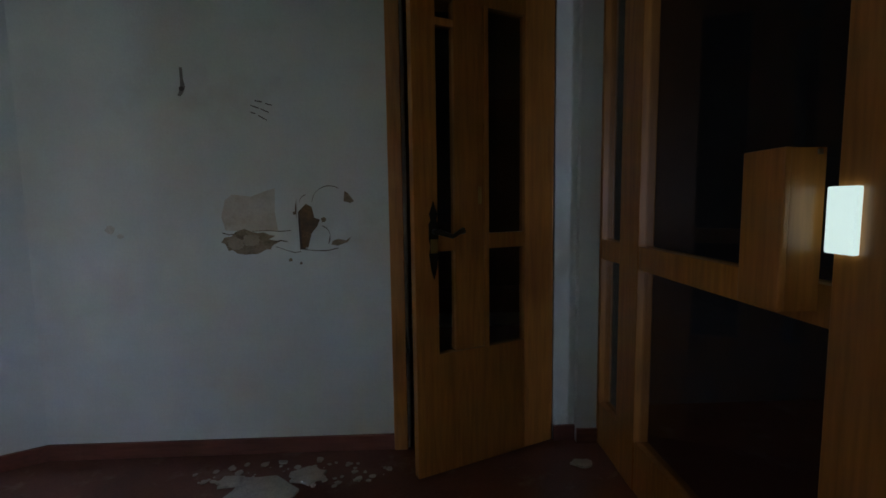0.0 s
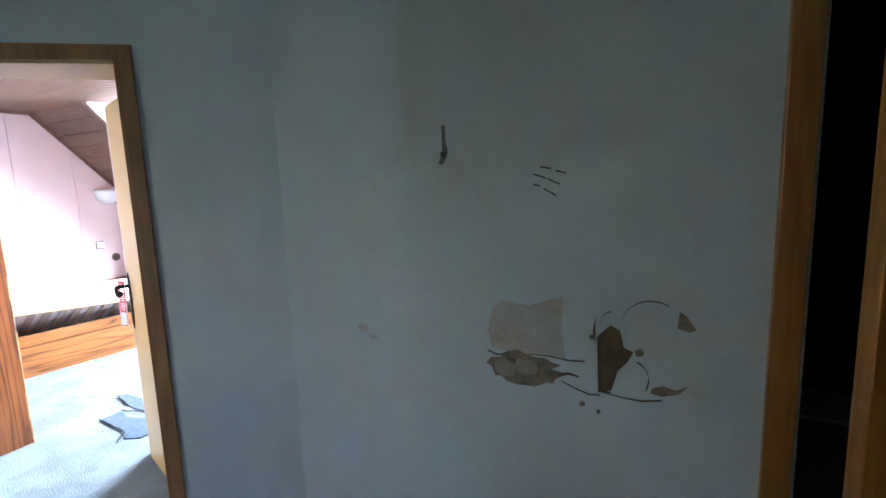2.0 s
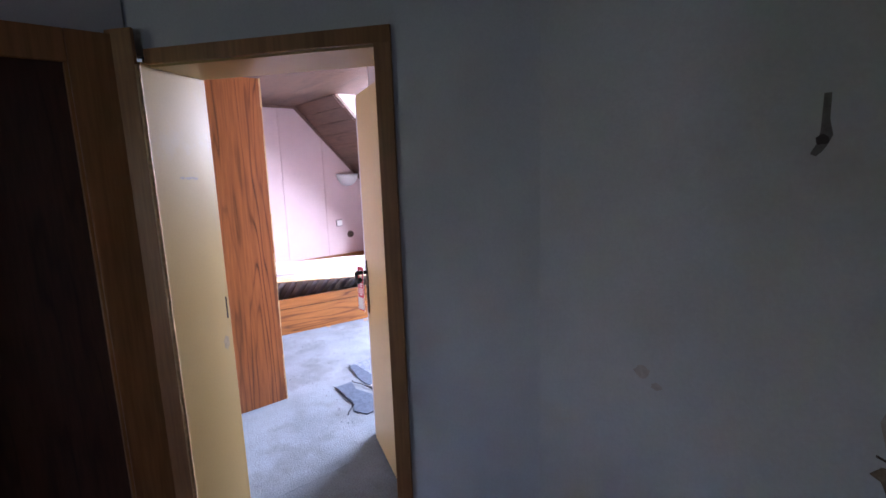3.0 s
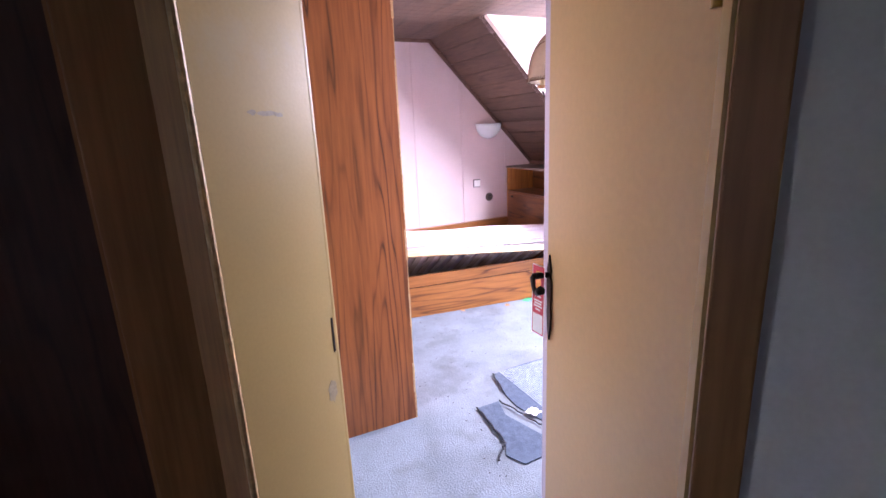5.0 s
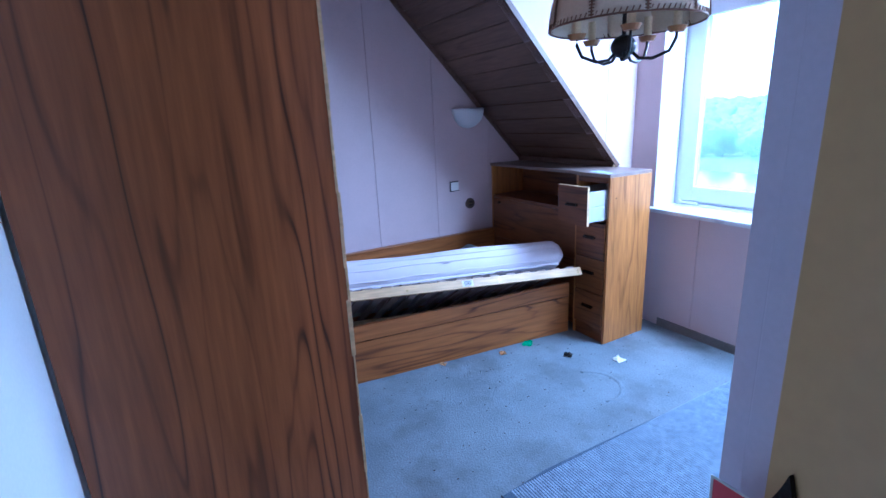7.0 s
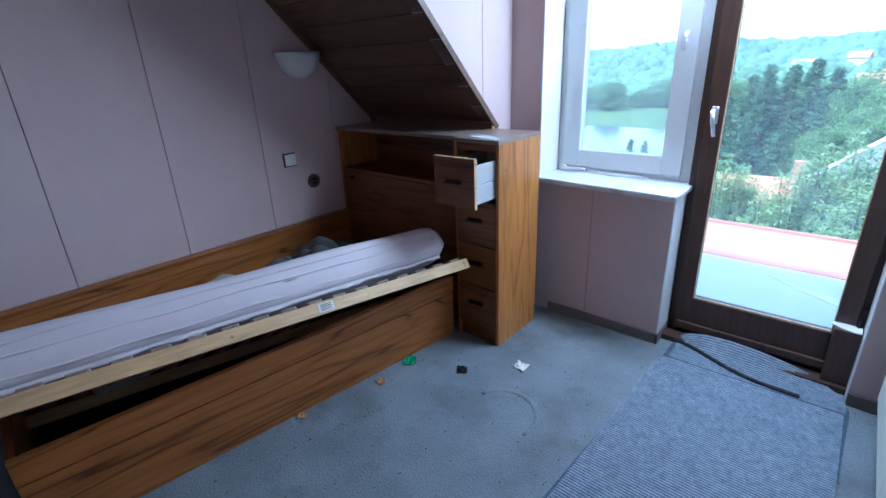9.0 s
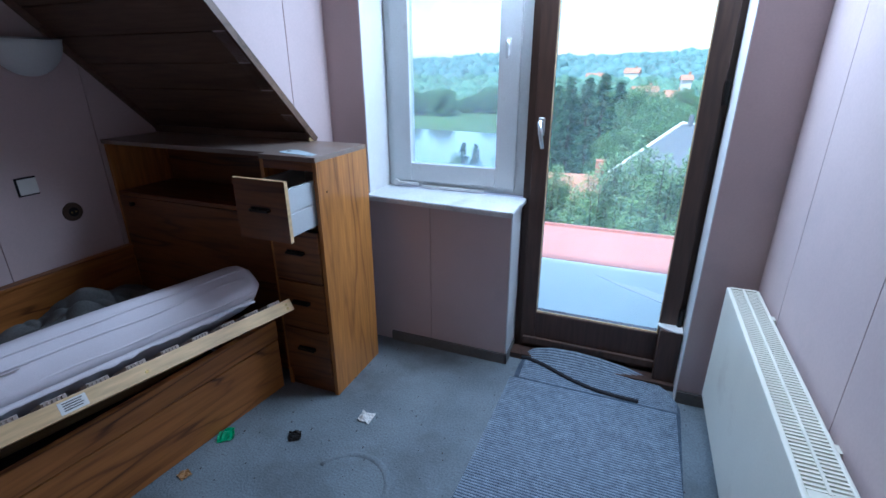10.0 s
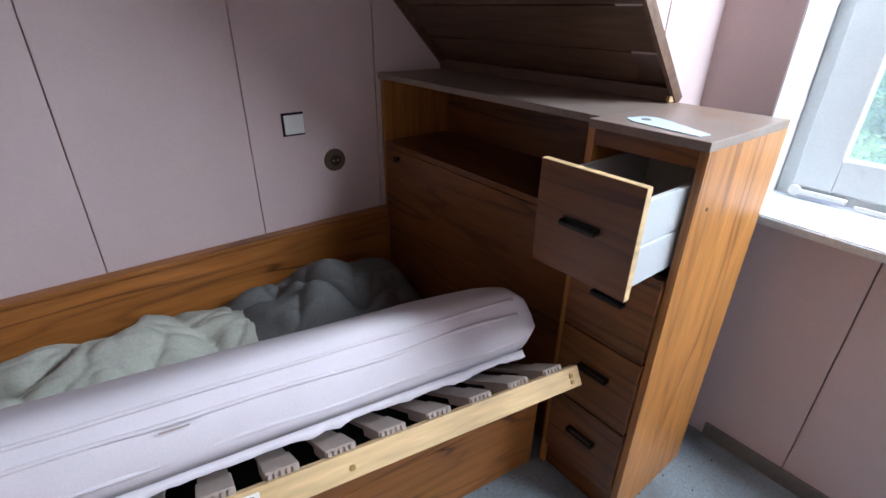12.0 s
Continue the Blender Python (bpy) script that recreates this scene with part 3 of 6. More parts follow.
ring("sash", -3.755, -3.02, 5.055, 5.115, 0.045, 2.12, 0.072, 0.075, 0.197, 0.10, M_DARKWOOD, bd)
ring("glazing_bead", -3.692, -3.087, 5.062, 5.075, 0.236, 2.02, 0.012, 0.012, 0.012, 0.012, M_SLATWOOD, bd, 0.002)
pane("pane", (-3.685, -3.093, 5.08, 5.087, 0.242, 2.02), M_DOORPANE, bd)
box_part("weather_bar", (-3.74, -3.03, 5.035, 5.055, 0.06, 0.10), M_DARKWOOD, bd, bevel=0.006)
bm = bmesh.new()
bm_box(bm, -3.735, -3.705, 5.043, 5.055, 1.15, 1.23, 0.005)
bm_cyl(bm, (-3.72, 5.05, 1.21), (-3.72, 5.0, 1.21), 0.010)
bm_tube(bm, [(-3.72, 5.0, 1.215), (-3.713, 4.995, 1.17), (-3.70, 4.995, 1.10)], [0.010, 0.010, 0.008])
part("handle", bm, M_CHROME, bd, "bright metal lever handle", smooth=True)
for z in (0.30, 1.30):
    bm = bmesh.new()
    bm_cyl(bm, (-3.012, 5.05, z), (-3.012, 5.05, z + 0.09), 0.011)
    part("hinge", bm, M_BLACKMET, bd)
box_part("corner_block", (-3.092, -2.996, 4.990, 5.054, 0.031, 0.300), M_DARKWOOD, bd, bevel=0.004)
bm = bmesh.new()
bm_prism(bm, [(-3.105, 5.03), (-3.06, 4.996), (-3.02, 4.985), (-2.998, 4.988), (-2.998, 5.053), (-3.10, 5.053)], 0.3005, 0.306)
part("dusty_web", bm, M_PAPER, bd, "torn pale dusty web on the ledge")

structure("trim_threshold", (-3.79, -2.995, 4.965, 5.052, 0.0, 0.03), M_DARKWOOD, "dark worn threshold board under the balcony door", "threshold")

# ---- wardrobe ----
wr = thing("wardrobe", pose(-3.59, 2.40, 0), "tall reddish veneered wardrobe with chipped side edge", "wardrobe")
bm = bmesh.new()
bm_box(bm, -0.02, 0.0, -0.59, 0.0, 0.0, 2.19)
LEAN = Matrix(((1, 0, 0.016, 0), (0, 1, 0, 0), (0, 0, 1, 0), (0, 0, 0, 1)))
bm_move(bm, LEAN)
side = part("side_panel", bm, M_VENEER, wr)
bm = bmesh.new()
rnd = random.Random(5)
zz = 0.0
while zz < 2.18:
    h = rnd.uniform(0.05, 0.22)
    bm_box(bm, -0.0195, rnd.uniform(0.0006, 0.002), rnd.uniform(-0.007, -0.002), rnd.uniform(0.0008, 0.005), zz, min(zz + h, 2.19))
    zz += h
bm_move(bm, LEAN)
part("edge_strip", bm, M_SLATWOOD, side, "pale chipped veneer edge")
box_part("side_panel", (-1.18, -1.16, -0.59, 0.0, 0.0, 2.19), M_VENEER, wr)
box_part("top_panel", (-1.16, -0.02, -0.59, -0.005, 2.17, 2.19), M_VENEER, wr)
box_part("back_panel", (-1.16, -0.02, -0.585, -0.575, 0.05, 2.17), M_VENEER, wr)
box_part("plinth", (-1.16, -0.02, -0.03, -0.012, 0.0, 0.06), M_VENEER, wr)
for i in range(2):
    box_part("door", (-1.158 + i * 0.569, -0.591 + i * 0.569, -0.022, -0.002, 0.065, 2.165), M_VENEER, wr, bevel=0.002)

# ---- bedroom door: lining, casing, leaf ----
DM = Matrix(((U.x, N.x, 0, DOOR_L.x), (U.y, N.y, 0, DOOR_L.y), (0, 0, 1, 0), (0, 0, 0, 1)))
WID = (DOOR_R - DOOR_L).length
fr = thing("door_frame", DM, "worn door frame with pale lining and brown casing", "door frame", kind="structure")
box_part("lining", (-0.03, 0.0, -0.045, DEEP, 0, 2.0), M_LINING, fr, "pale worn lining with rubbed spots")
box_part("lining", (WID, WID + 0.03, 0.0, DEEP, 0, 2.0), M_LINING, fr)
box_part("lining", (-0.03, WID + 0.03, 0.0, DEEP, 1.99, 2.02), M_LINING, fr)
bm = bmesh.new()
bm_box(bm, -0.17, -0.008, -0.062, -0.046, 0, 2.115, 0.004)
part("casing", bm, M_FRAMEBROWN, fr, "brown wooden casing")
bm = bmesh.new()
bm_box(bm, WID + 0.005, WID + 0.064, -0.018, -0.001, 0, 2.0, 0.004)
part("casing", bm, M_FRAMEBROWN, fr, "brown wooden casing")
bm = bmesh.new()
bm_box(bm, -0.008, WID + 0.064, -0.0175, -0.001, 1.997, 2.052, 0.004)
part("casing", bm, M_FRAMEBROWN, fr, "brown wooden casing")
bm = bmesh.new()
bm_cyl(bm, (-0.004, -0.054, 0), (-0.004, -0.054, 1.99), 0.009, sides=8)
part("bead", bm, M_SLATWOOD, fr, "thin pale bead along the lining")
bm = bmesh.new()
bm_box(bm, -0.002, 0.0010, DEEP - 0.011, DEEP - 0.003, 0.95, 1.05)
part("strike_plate", bm, M_BLACKMET, fr, "dark metal strike plate")
M_RUB = plain("rubbed_spot", (0.33, 0.27, 0.17), 0.6, var=0.2, scale=30)
for y, z, ry_, rz_, sd in ((0.13, 1.585, 0.030, 0.006, 1), (0.09, 1.587, 0.012, 0.006, 2), (0.165, 1.582, 0.012, 0.005, 3), (0.235, 0.84, 0.018, 0.035, 5)):
    r_ = random.Random(sd)
    bm = bmesh.new()
    bm_prism(bm, [(y + ry_ * math.cos(i * math.tau / 16) * r_.uniform(0.7, 1.2), z + rz_ * math.sin(i * math.tau / 16) * r_.uniform(0.7, 1.2)) for i in range(16)], 0.0, 0.0006)
    bm_move(bm, Matrix(((0, 0, 1, 0), (1, 0, 0, 0), (0, 1, 0, 0), (0, 0, 0, 1))))
    part("rubbed_spot", bm, M_RUB, fr, "dark rubbed spot on the lining")
bm = bmesh.new()
bm_box(bm, -0.06, 0.0, DEEP, DEEP + 0.012, 0, 2.05, 0.003)
part("casing", bm, M_LINING, fr)
bm = bmesh.new()
bm_box(bm, WID + 0.002, WID + 0.007, 0.012, DEEP - 0.05, 0, 1.99)
part("seal", bm, M_FRAMEBROWN, fr, "dark seal strip in the rebate")

leaf_at = Matrix.Translation((-1.975, 2.352, 0)) @ Matrix.Rotation(math.atan2(0.31, -0.951), 4, "Z")
leaf = thing("door_1", leaf_at, "pale veneered bedroom door, standing open", "door", kind="structure")
bm = bmesh.new()
bm_box(bm, -0.010, 0.763, -0.042, -0.001, 0.012, 1.985, 0.002)
slab_leaf = part("leaf", bm, M_DOORTAN, leaf)
box_part("rebate_lip", (0.763, 0.802, -0.0405, -0.008, 0.014, 1.983), M_EDGE, leaf, "pale lilac door edge", bevel=0.002)
box_part("rebate_lip", (0.804, 0.838, -0.062, -0.012, 0.014, 1.983), M_EDGE, leaf, "pale lilac door edge", bevel=0.002)
box_part("seal", (0.801, 0.805, -0.040, -0.022, 0.014, 1.983), M_FRAMEBROWN, leaf, "dark line in the door edge")
bm = bmesh.new()
outline = [(0, -0.16), (0.012, -0.12), (0.02, -0.06), (0.014, -0.03), (0.02, 0.0), (0.02, 0.06), (0.012, 0.075), (0.018, 0.10), (0.006, 0.13), (0, 0.15)]
full = outline + [(-a, b) for a, b in outline[::-1][1:-1]]
bm_prism(bm, full, 0, 0.006)
bm_move(bm, Matrix.Translation((0.733, 0.0, 0.955)) @ Matrix.Rotation(radians(90), 4, "X") @ Matrix.Rotation(0, 4, "Z"))
bm_move(bm, Matrix.Translation((0, 0.006, 0)))
plate = part("handle_plate", bm, M_BLACKMET, leaf, "black wrought-iron backplate")
bm = bmesh.new()
bm_cyl(bm, (0.733, 0.004, 1.035), (0.733, 0.056, 1.035), 0.010, 0.012)
bm_tube(bm, [(0.733, 0.054, 1.037), (0.728, 0.064, 1.030), (0.712, 0.067, 1.008), (0.695, 0.066, 0.992), (0.678, 0.064, 0.992), (0.664, 0.063, 1.004), (0.650, 0.062, 1.012)], [0.012, 0.010, 0.008, 0.008, 0.009, 0.013, 0.015], 10)
part("lever", bm, M_BLACKMET, plate, "curved black iron lever", smooth=True)
for z in (0.25, 1.7):
    bm = bmesh.new()
    bm_cyl(bm, (0.0, 0.004, z), (0.0, 0.004, z + 0.09), 0.009)
    part("hinge", bm, M_BRASS, leaf)

hang = thing("door_hanger", leaf_at @ Matrix.Translation((0.755, 0.034, 1.022)) @ Matrix.Rotation(radians(14), 4, "Z") @ Matrix.Rotation(radians(3), 4, "Y") @ Matrix.Rotation(radians(3), 4, "X"), "red and white card hanging on the door handle", "door hanger")
bm = bmesh.new()
bm_box(bm, -0.035, -0.016, -0.0006, 0.0006, -0.045, 0.04)
bm_box(bm, 0.016, 0.035, -0.0006, 0.0006, -0.045, 0.04)
bm_box(bm, -0.016, 0.016, -0.0006, 0.0006, 0.022, 0.04)
bm_box(bm, -0.035, 0.035, -0.0006, 0.0006, -0.13, -0.045)
part("card", bm, M_RED, hang)
bm = bmesh.new()
bm_box(bm, -0.0385, -0.0352, -0.0006, 0.0006, -0.208, 0.043)
bm_box(bm, 0.0352, 0.0385, -0.0006, 0.0006, -0.208, 0.043)
bm_box(bm, -0.035, 0.035, -0.0006, 0.0006, 0.0402, 0.043)
part("border", bm, M_PAPER, hang, "white card border")
box_part("white_panel", (-0.030, 0.030, 0.0008, 0.0014, -0.20, -0.132), M_PAPER, hang, "white lower part with line drawing")
box_part("white_backing", (-0.035, 0.035, -0.0006, 0.0006, -0.205, -0.13), M_RED, hang)
for i, (w, z) in enumerate(((0.045, -0.055), (0.036, -0.068), (0.050, -0.084), (0.044, -0.094), (0.05, -0.104), (0.03, -0.116))):
    box_part("text_line", (-w / 2, w / 2, 0.0008, 0.0013, z - 0.003, z + 0.003), M_PAPER, hang)

# ---- bed ----
bed = thing("bed", pose(-4.738, 4.32, 0, 0, 0, -6.9), "reddish veneered bed box with board sides", "bed")
# local: x to the room, y towards the head
front = box_part("side_board", (-0.028, 0.0, -1.90, 0.0, 0.266, 0.362), M_VENEER_Y, bed, bevel=0.003)
box_part("side_board", (-0.030, -0.004, -1.90, 0.0, 0.0, 0.258), M_VENEER_Y, bed, bevel=0.003)
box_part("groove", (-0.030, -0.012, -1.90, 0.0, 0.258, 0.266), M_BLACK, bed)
box_part("foot_board", (-0.82, -0.03, -1.90, -1.875, 0.0, 0.36), M_VENEER_X, bed)
# bottom painted black for the shade inside the bed box
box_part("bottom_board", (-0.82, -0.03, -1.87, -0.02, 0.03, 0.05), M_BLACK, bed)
wb = thing("wall_board", pose(W_IN + 0.002, 4.41, 0), "veneered board along the wall behind the bed", "bed board")
box_part("board", (0.0, 0.028, -1.98, 0.0, 0.0, 0.55), M_VENEER_Y, wb)
box_part("top_rail", (0.0, 0.045, -1.98, 0.0, 0.55, 0.568), M_VENEER_Y, wb, "slim lighter top moulding", bevel=0.004)

# slatted frame, propped up along the room side; its own axes: x towards the wall, y towards the foot, z up
head, foot = Vector((-4.61, 4.285, 0.515)), Vector((-4.835, 2.456, 0.652))
ey = (foot - head).normalized()
flat = Vector((-1, 0.122, 0)).normalized()
ex = (flat * math.cos(radians(34)) + Vector((0, 0, -1)) * math.sin(radians(34)))
ex = (ex - ey * ex.dot(ey)).normalized()
ez = ey.cross(ex) if ey.cross(ex).z > 0 else ex.cross(ey)
SM = Matrix(((ex.x, ey.x, ez.x, head.x), (ex.y, ey.y, ez.y, head.y), (ex.z, ey.z, ez.z, head.z), (0, 0, 0, 1)))
sf = thing("slatted_frame", SM, "pale wooden slatted bed frame lying tilted in the bed", "bed slats")
LEN = 1.93
rail = box_part("rail", (0.0, 0.024, 0.0, LEN, -0.052, 0.0), M_SLATWOOD, sf, bevel=0.002)
for k in ((0.03, -0.02), (0.03, -0.036), (0.62, -0.03), (1.2, -0.03)):
    bm = bmesh.new()
    bm_cyl(bm, (-0.002, k[0], k[1]), (0.004, k[0], k[1]), 0.006, sides=10)
    part("rivet", bm, M_BRASS, rail)
box_part("label", (-0.0012, 0.0, 0.79, 0.86, -0.044, -0.008), M_PAPER, rail, "white printed maker's sticker")
for j in range(4):
    box_part("text_line", (-0.0018, -0.0012, 0.80 + 0.004 * (j % 2), 0.85, -0.016 - j * 0.007, -0.013 - j * 0.007), M_SCRATCH, rail)
box_part("rail", (0.80, 0.824, 0.0, LEN, -0.052, 0.0), M_SLATWOOD, sf)
box_part("end_rail", (0.024, 0.80, LEN - 0.03, LEN, -0.05, -0.005), M_SLATWOOD, sf)
for i in range(17):
    y = 0.045 + i * 0.112
    bm = bmesh.new()
    bm_box(bm, 0.05, 0.79, y, y + 0.055, 0.000, 0.010)
    part("slat", bm, M_SLATGREY, sf)
    bm = bmesh.new()
    bm_box(bm, 0.014, 0.12, y - 0.004, y + 0.059, -0.012, 0.0135, 0.003)
    for k in range(5):
        bm_box(bm, 0.010, 0.0145, y + 0.002 + k * 0.0115, y + 0.0085 + k * 0.0115, -0.008, 0.010)
    part("slat_cap", bm, M_SLATGREY, sf, "grey plastic slat holder")

st = thing("wooden_stick", pose(-5.30, 2.59, 0.052, 0, 0, 60), "pale broken wooden stick in the bed box", "stick")
box_part("stick", (-0.12, 0.12, -0.016, 0.016, 0.0, 0.018), M_SLATWOOD, st, bevel=0.003)

# mattress on the slats
def cushion(name, lx, ly, lz, r, wob, seed, material, nx=26, ny=60):
    """A padded slab with rounded edges and shallow folds."""
    bm = bmesh.new()
    prof = []
    for i in range(nx):
        a = i / nx * math.tau
        c, s_ = math.cos(a), math.sin(a)
        p = 0.30
        prof.append((lx / 2 * math.copysign(abs(c) ** p, c), lz / 2 * math.copysign(abs(s_) ** (p * 1.5), s_)))
    rings = []
    for j in range(ny + 1):
        v = j / ny
        e = min(v, 1 - v) * ly
        k = 1.0 if e > r else math.sqrt(max(0.0, 1 - (1 - e / r) ** 2)) * 0.35 + 0.65
        y = v * ly
        row = []
        for x, z in prof:
            w = noise.noise(Vector((x * 5 + seed, y * 2.2, z * 9))) * wob
            q = math.sin(z * 90 + noise.noise(Vector((y * 1.5, seed, 0))) * 4) * wob * 0.35
            row.append(bm.verts.new(((x + (w + q) * (1 if x > 0 else -1)) * (0.97 + 0.03 * k), y, z * k + w * 0.8)))
        rings.append(row)
    for a, b in zip(rings, rings[1:]):
        for i in range(nx):
            j = (i + 1) % nx
            bm.faces.new((a[i], a[j], b[j], b[i]))
    bm.faces.new(rings[0][::-1]); bm.faces.new(rings[-1])
    return part(name, bm, material, smooth=True)


mt = cushion("mattress", 0.74, 1.90, 0.205, 0.07, 0.009, 3.0, M_MATTRESS)
mt.matrix_basis = SM @ Matrix.Translation((0.44, 0.048, 0.150)) @ Matrix.Rotation(radians(-1.3), 4, "X")
tagged(mt, "stained white mattress lying tilted on the slats", "mattress")
for zc, sd in ((0.052, 1.0), (0.012, 4.0), (-0.055, 7.0)):
    bm = bmesh.new()
    bm_tube(bm, [(-0.3645 - 0.006 * noise.noise(Vector((i * 0.3, sd, 0))) - (0.004 if abs(zc) < 0.02 else 0), 0.05 + i * 0.0445, zc + 0.010 * noise.noise(Vector((i * 0.16, sd, 5)))) for i in range(41)], 0.0048, 10)
    part("seam", bm, M_MATTRESS, mt, smooth=True)
bm = bmesh.new()
rows = []
for i in range(121):
    y = 0.06 + i * 0.0149
    d = 0.010 * noise.noise(Vector((y * 9, 2.0, 0))) + 0.006 * noise.noise(Vector((y * 31, 5.0, 0)))
    rows.append((bm.verts.new((-0.366 - 0.004 * noise.noise(Vector((y * 14, 0, 3))), y, -0.080)), bm.verts.new((-0.371 - abs(d) * 0.6, y, -0.098 + d))))
for p, q in zip(rows, rows[1:]):
    bm.faces.new((p[0], q[0], q[1], p[1]))
hem = part("hem", bm, M_MATTRESS, mt, "ragged drooping hem of the cover", smooth=True)
md = hem.modifiers.new("thick", "SOLIDIFY"); md.thickness = 0.002
bm = bmesh.new()
bm_box(bm, -0.376, -0.371, 0.83, 0.88, -0.001, 0.001)
part("tear", bm, M_SLATGREY, mt, "small torn crease")


def cloth(name, sx, sy, height, seed, folds, material, nx=90, ny=110):
    bm = bmesh.new()
    grid = []
    for j in range(ny + 1):
        row = []
        for i in range(nx + 1):
            u, v = i / nx, j / ny
            x, y = (u - 0.5) * sx, (v - 0.5) * sy
            env = (math.sin(math.pi * u) * math.sin(math.pi * v)) ** 0.45
            p = Vector((x * folds + seed, y * folds, seed))
            w = noise.noise(p * 0.6) * 0.9
            swell = abs(noise.noise(p + Vector((w, w, 0)))) ** 0.6
            fine = abs(noise.noise(p * 2.1 + Vector((w * 2, -w, 3)))) ** 0.6
            crease = abs(noise.noise(Vector((x * folds * 3.5 + seed, y * folds * 1.2, w * 3)))) ** 0.7
            z = height * env * (0.48 + 0.50 * swell + 0.20 * fine + 0.12 * crease)
            row.append(bm.verts.new((x + 0.03 * noise.noise(p * 1.3), y + 0.03 * noise.noise(p * 1.3 + Vector((9, 0, 0))), z)))
        grid.append(row)
    for a, b in zip(grid, grid[1:]):
        for i in range(nx):
            bm.faces.new((a[i], a[i + 1], b[i + 1], b[i]))
    return part(name, bm, material, smooth=True)


bl = cloth("blanket", 0.42, 1.10, 0.21, 4.2, 4.4, M_BLANKET)
bl.matrix_basis = pose(-5.50, 3.30, 0.30, 0, 14, -3)
tagged(bl, "crumpled grey-green blanket on the mattress", "blanket")
b2 = cloth("pillow", 0.42, 0.70, 0.27, 8.7, 3.8, M_NAVY)
b2.matrix_basis = pose(-5.47, 3.98, 0.29, 0, 14, -3)
tagged(b2, "crumpled dark blue-grey cover heaped in the bed corner", "bedding")
b3 = cloth("cushion", 0.34, 0.46, 0.19, 1.3, 4.2, M_BLANKET)
b3.matrix_basis = pose(-5.52, 2.78, 0.34, 0, 14, -3)
tagged(b3, "crumpled pale grey-green cushion on the bed", "cushion")

# ---- shelf cabinet at the head of the bed ----
sc = thing("shelf_cabinet", pose(-5.762, 4.415, 0), "reddish veneered headboard cabinet with open shelf", "cabinet")
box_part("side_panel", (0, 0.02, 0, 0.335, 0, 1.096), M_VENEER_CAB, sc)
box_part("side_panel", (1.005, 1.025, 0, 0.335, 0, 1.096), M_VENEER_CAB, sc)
box_part("top_panel", (0, 1.025, -0.012, 0.335, 1.096, 1.116), M_DUSTY, sc, bevel=0.002)
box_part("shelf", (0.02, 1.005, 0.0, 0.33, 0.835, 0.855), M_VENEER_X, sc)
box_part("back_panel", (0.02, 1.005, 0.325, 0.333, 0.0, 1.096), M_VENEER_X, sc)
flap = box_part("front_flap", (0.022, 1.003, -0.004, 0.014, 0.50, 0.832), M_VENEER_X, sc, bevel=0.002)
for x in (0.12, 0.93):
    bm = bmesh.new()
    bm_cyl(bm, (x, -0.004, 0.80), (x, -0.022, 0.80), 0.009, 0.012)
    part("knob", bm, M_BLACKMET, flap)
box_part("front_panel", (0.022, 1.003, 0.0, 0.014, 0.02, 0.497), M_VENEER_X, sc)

# ---- drawer unit, top drawer pulled out ----
du = thing("drawer_cabinet", pose(-4.732, 4.355, 0), "tall narrow reddish drawer cabinet, top drawer open", "drawer cabinet")
box_part("side_panel", (0, 0.018, 0, 0.38, 0, 1.098), M_VENEER_CAB, du)
sp = box_part("side_panel", (0.259, 0.277, 0, 0.38, 0, 1.098), M_VENEER_CAB, du)
bm = bmesh.new()
bm_cyl(bm, (0.2765, 0.055, 0.97), (0.2785, 0.055, 0.97), 0.004, sides=8)
part("screw_cap", bm, M_BLACKMET, sp)
box_part("top_panel", (0, 0.277, -0.004, 0.38, 1.098, 1.118), M_DUSTY, du, "dusty veneered top", bevel=0.002)
# black back stands in for shade inside the cabinet
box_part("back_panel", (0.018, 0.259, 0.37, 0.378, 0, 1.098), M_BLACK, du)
box_part("top_rail", (0.018, 0.259, 0.0, 0.018, 1.062, 1.098), M_VENEER_X, du)


def pull(parent, y, z, x=0.139):
    bm = bmesh.new()
    bm_box(bm, x - 0.046, x + 0.046, y - 0.003, y, z - 0.008, z + 0.008, 0.002)
    bm_box(bm, x - 0.045, x + 0.045, y - 0.018, y - 0.012, z - 0.009, z + 0.001, 0.003)
    bm_box(bm, x - 0.045, x - 0.038, y - 0.014, y, z - 0.006, z + 0.002)
    bm_box(bm, x + 0.038, x + 0.045, y - 0.014, y, z - 0.006, z + 0.002)
    part("handle", bm, M_BLACKMET, parent, "dark metal drawer pull")


for z0, z1 in ((0.575, 0.808), (0.338, 0.568), (0.10, 0.331)):
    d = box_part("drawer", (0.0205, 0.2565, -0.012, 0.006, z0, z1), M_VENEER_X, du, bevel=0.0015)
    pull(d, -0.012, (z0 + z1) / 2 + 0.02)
    # near-black strip paints the shade between two drawers
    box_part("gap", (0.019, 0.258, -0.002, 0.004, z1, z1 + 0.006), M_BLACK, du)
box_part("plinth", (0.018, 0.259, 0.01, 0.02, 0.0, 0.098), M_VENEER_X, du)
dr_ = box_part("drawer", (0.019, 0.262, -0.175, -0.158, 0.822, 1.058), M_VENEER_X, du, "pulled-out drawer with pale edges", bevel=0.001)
pull(dr_, -0.175, 0.945)
box_part("front_edge", (0.262, 0.2632, -0.175, -0.158, 0.822, 1.058), M_SLATWOOD, dr_)
box_part("front_edge", (0.019, 0.262, -0.175, -0.158, 1.058, 1.0592), M_SLATWOOD, dr_)
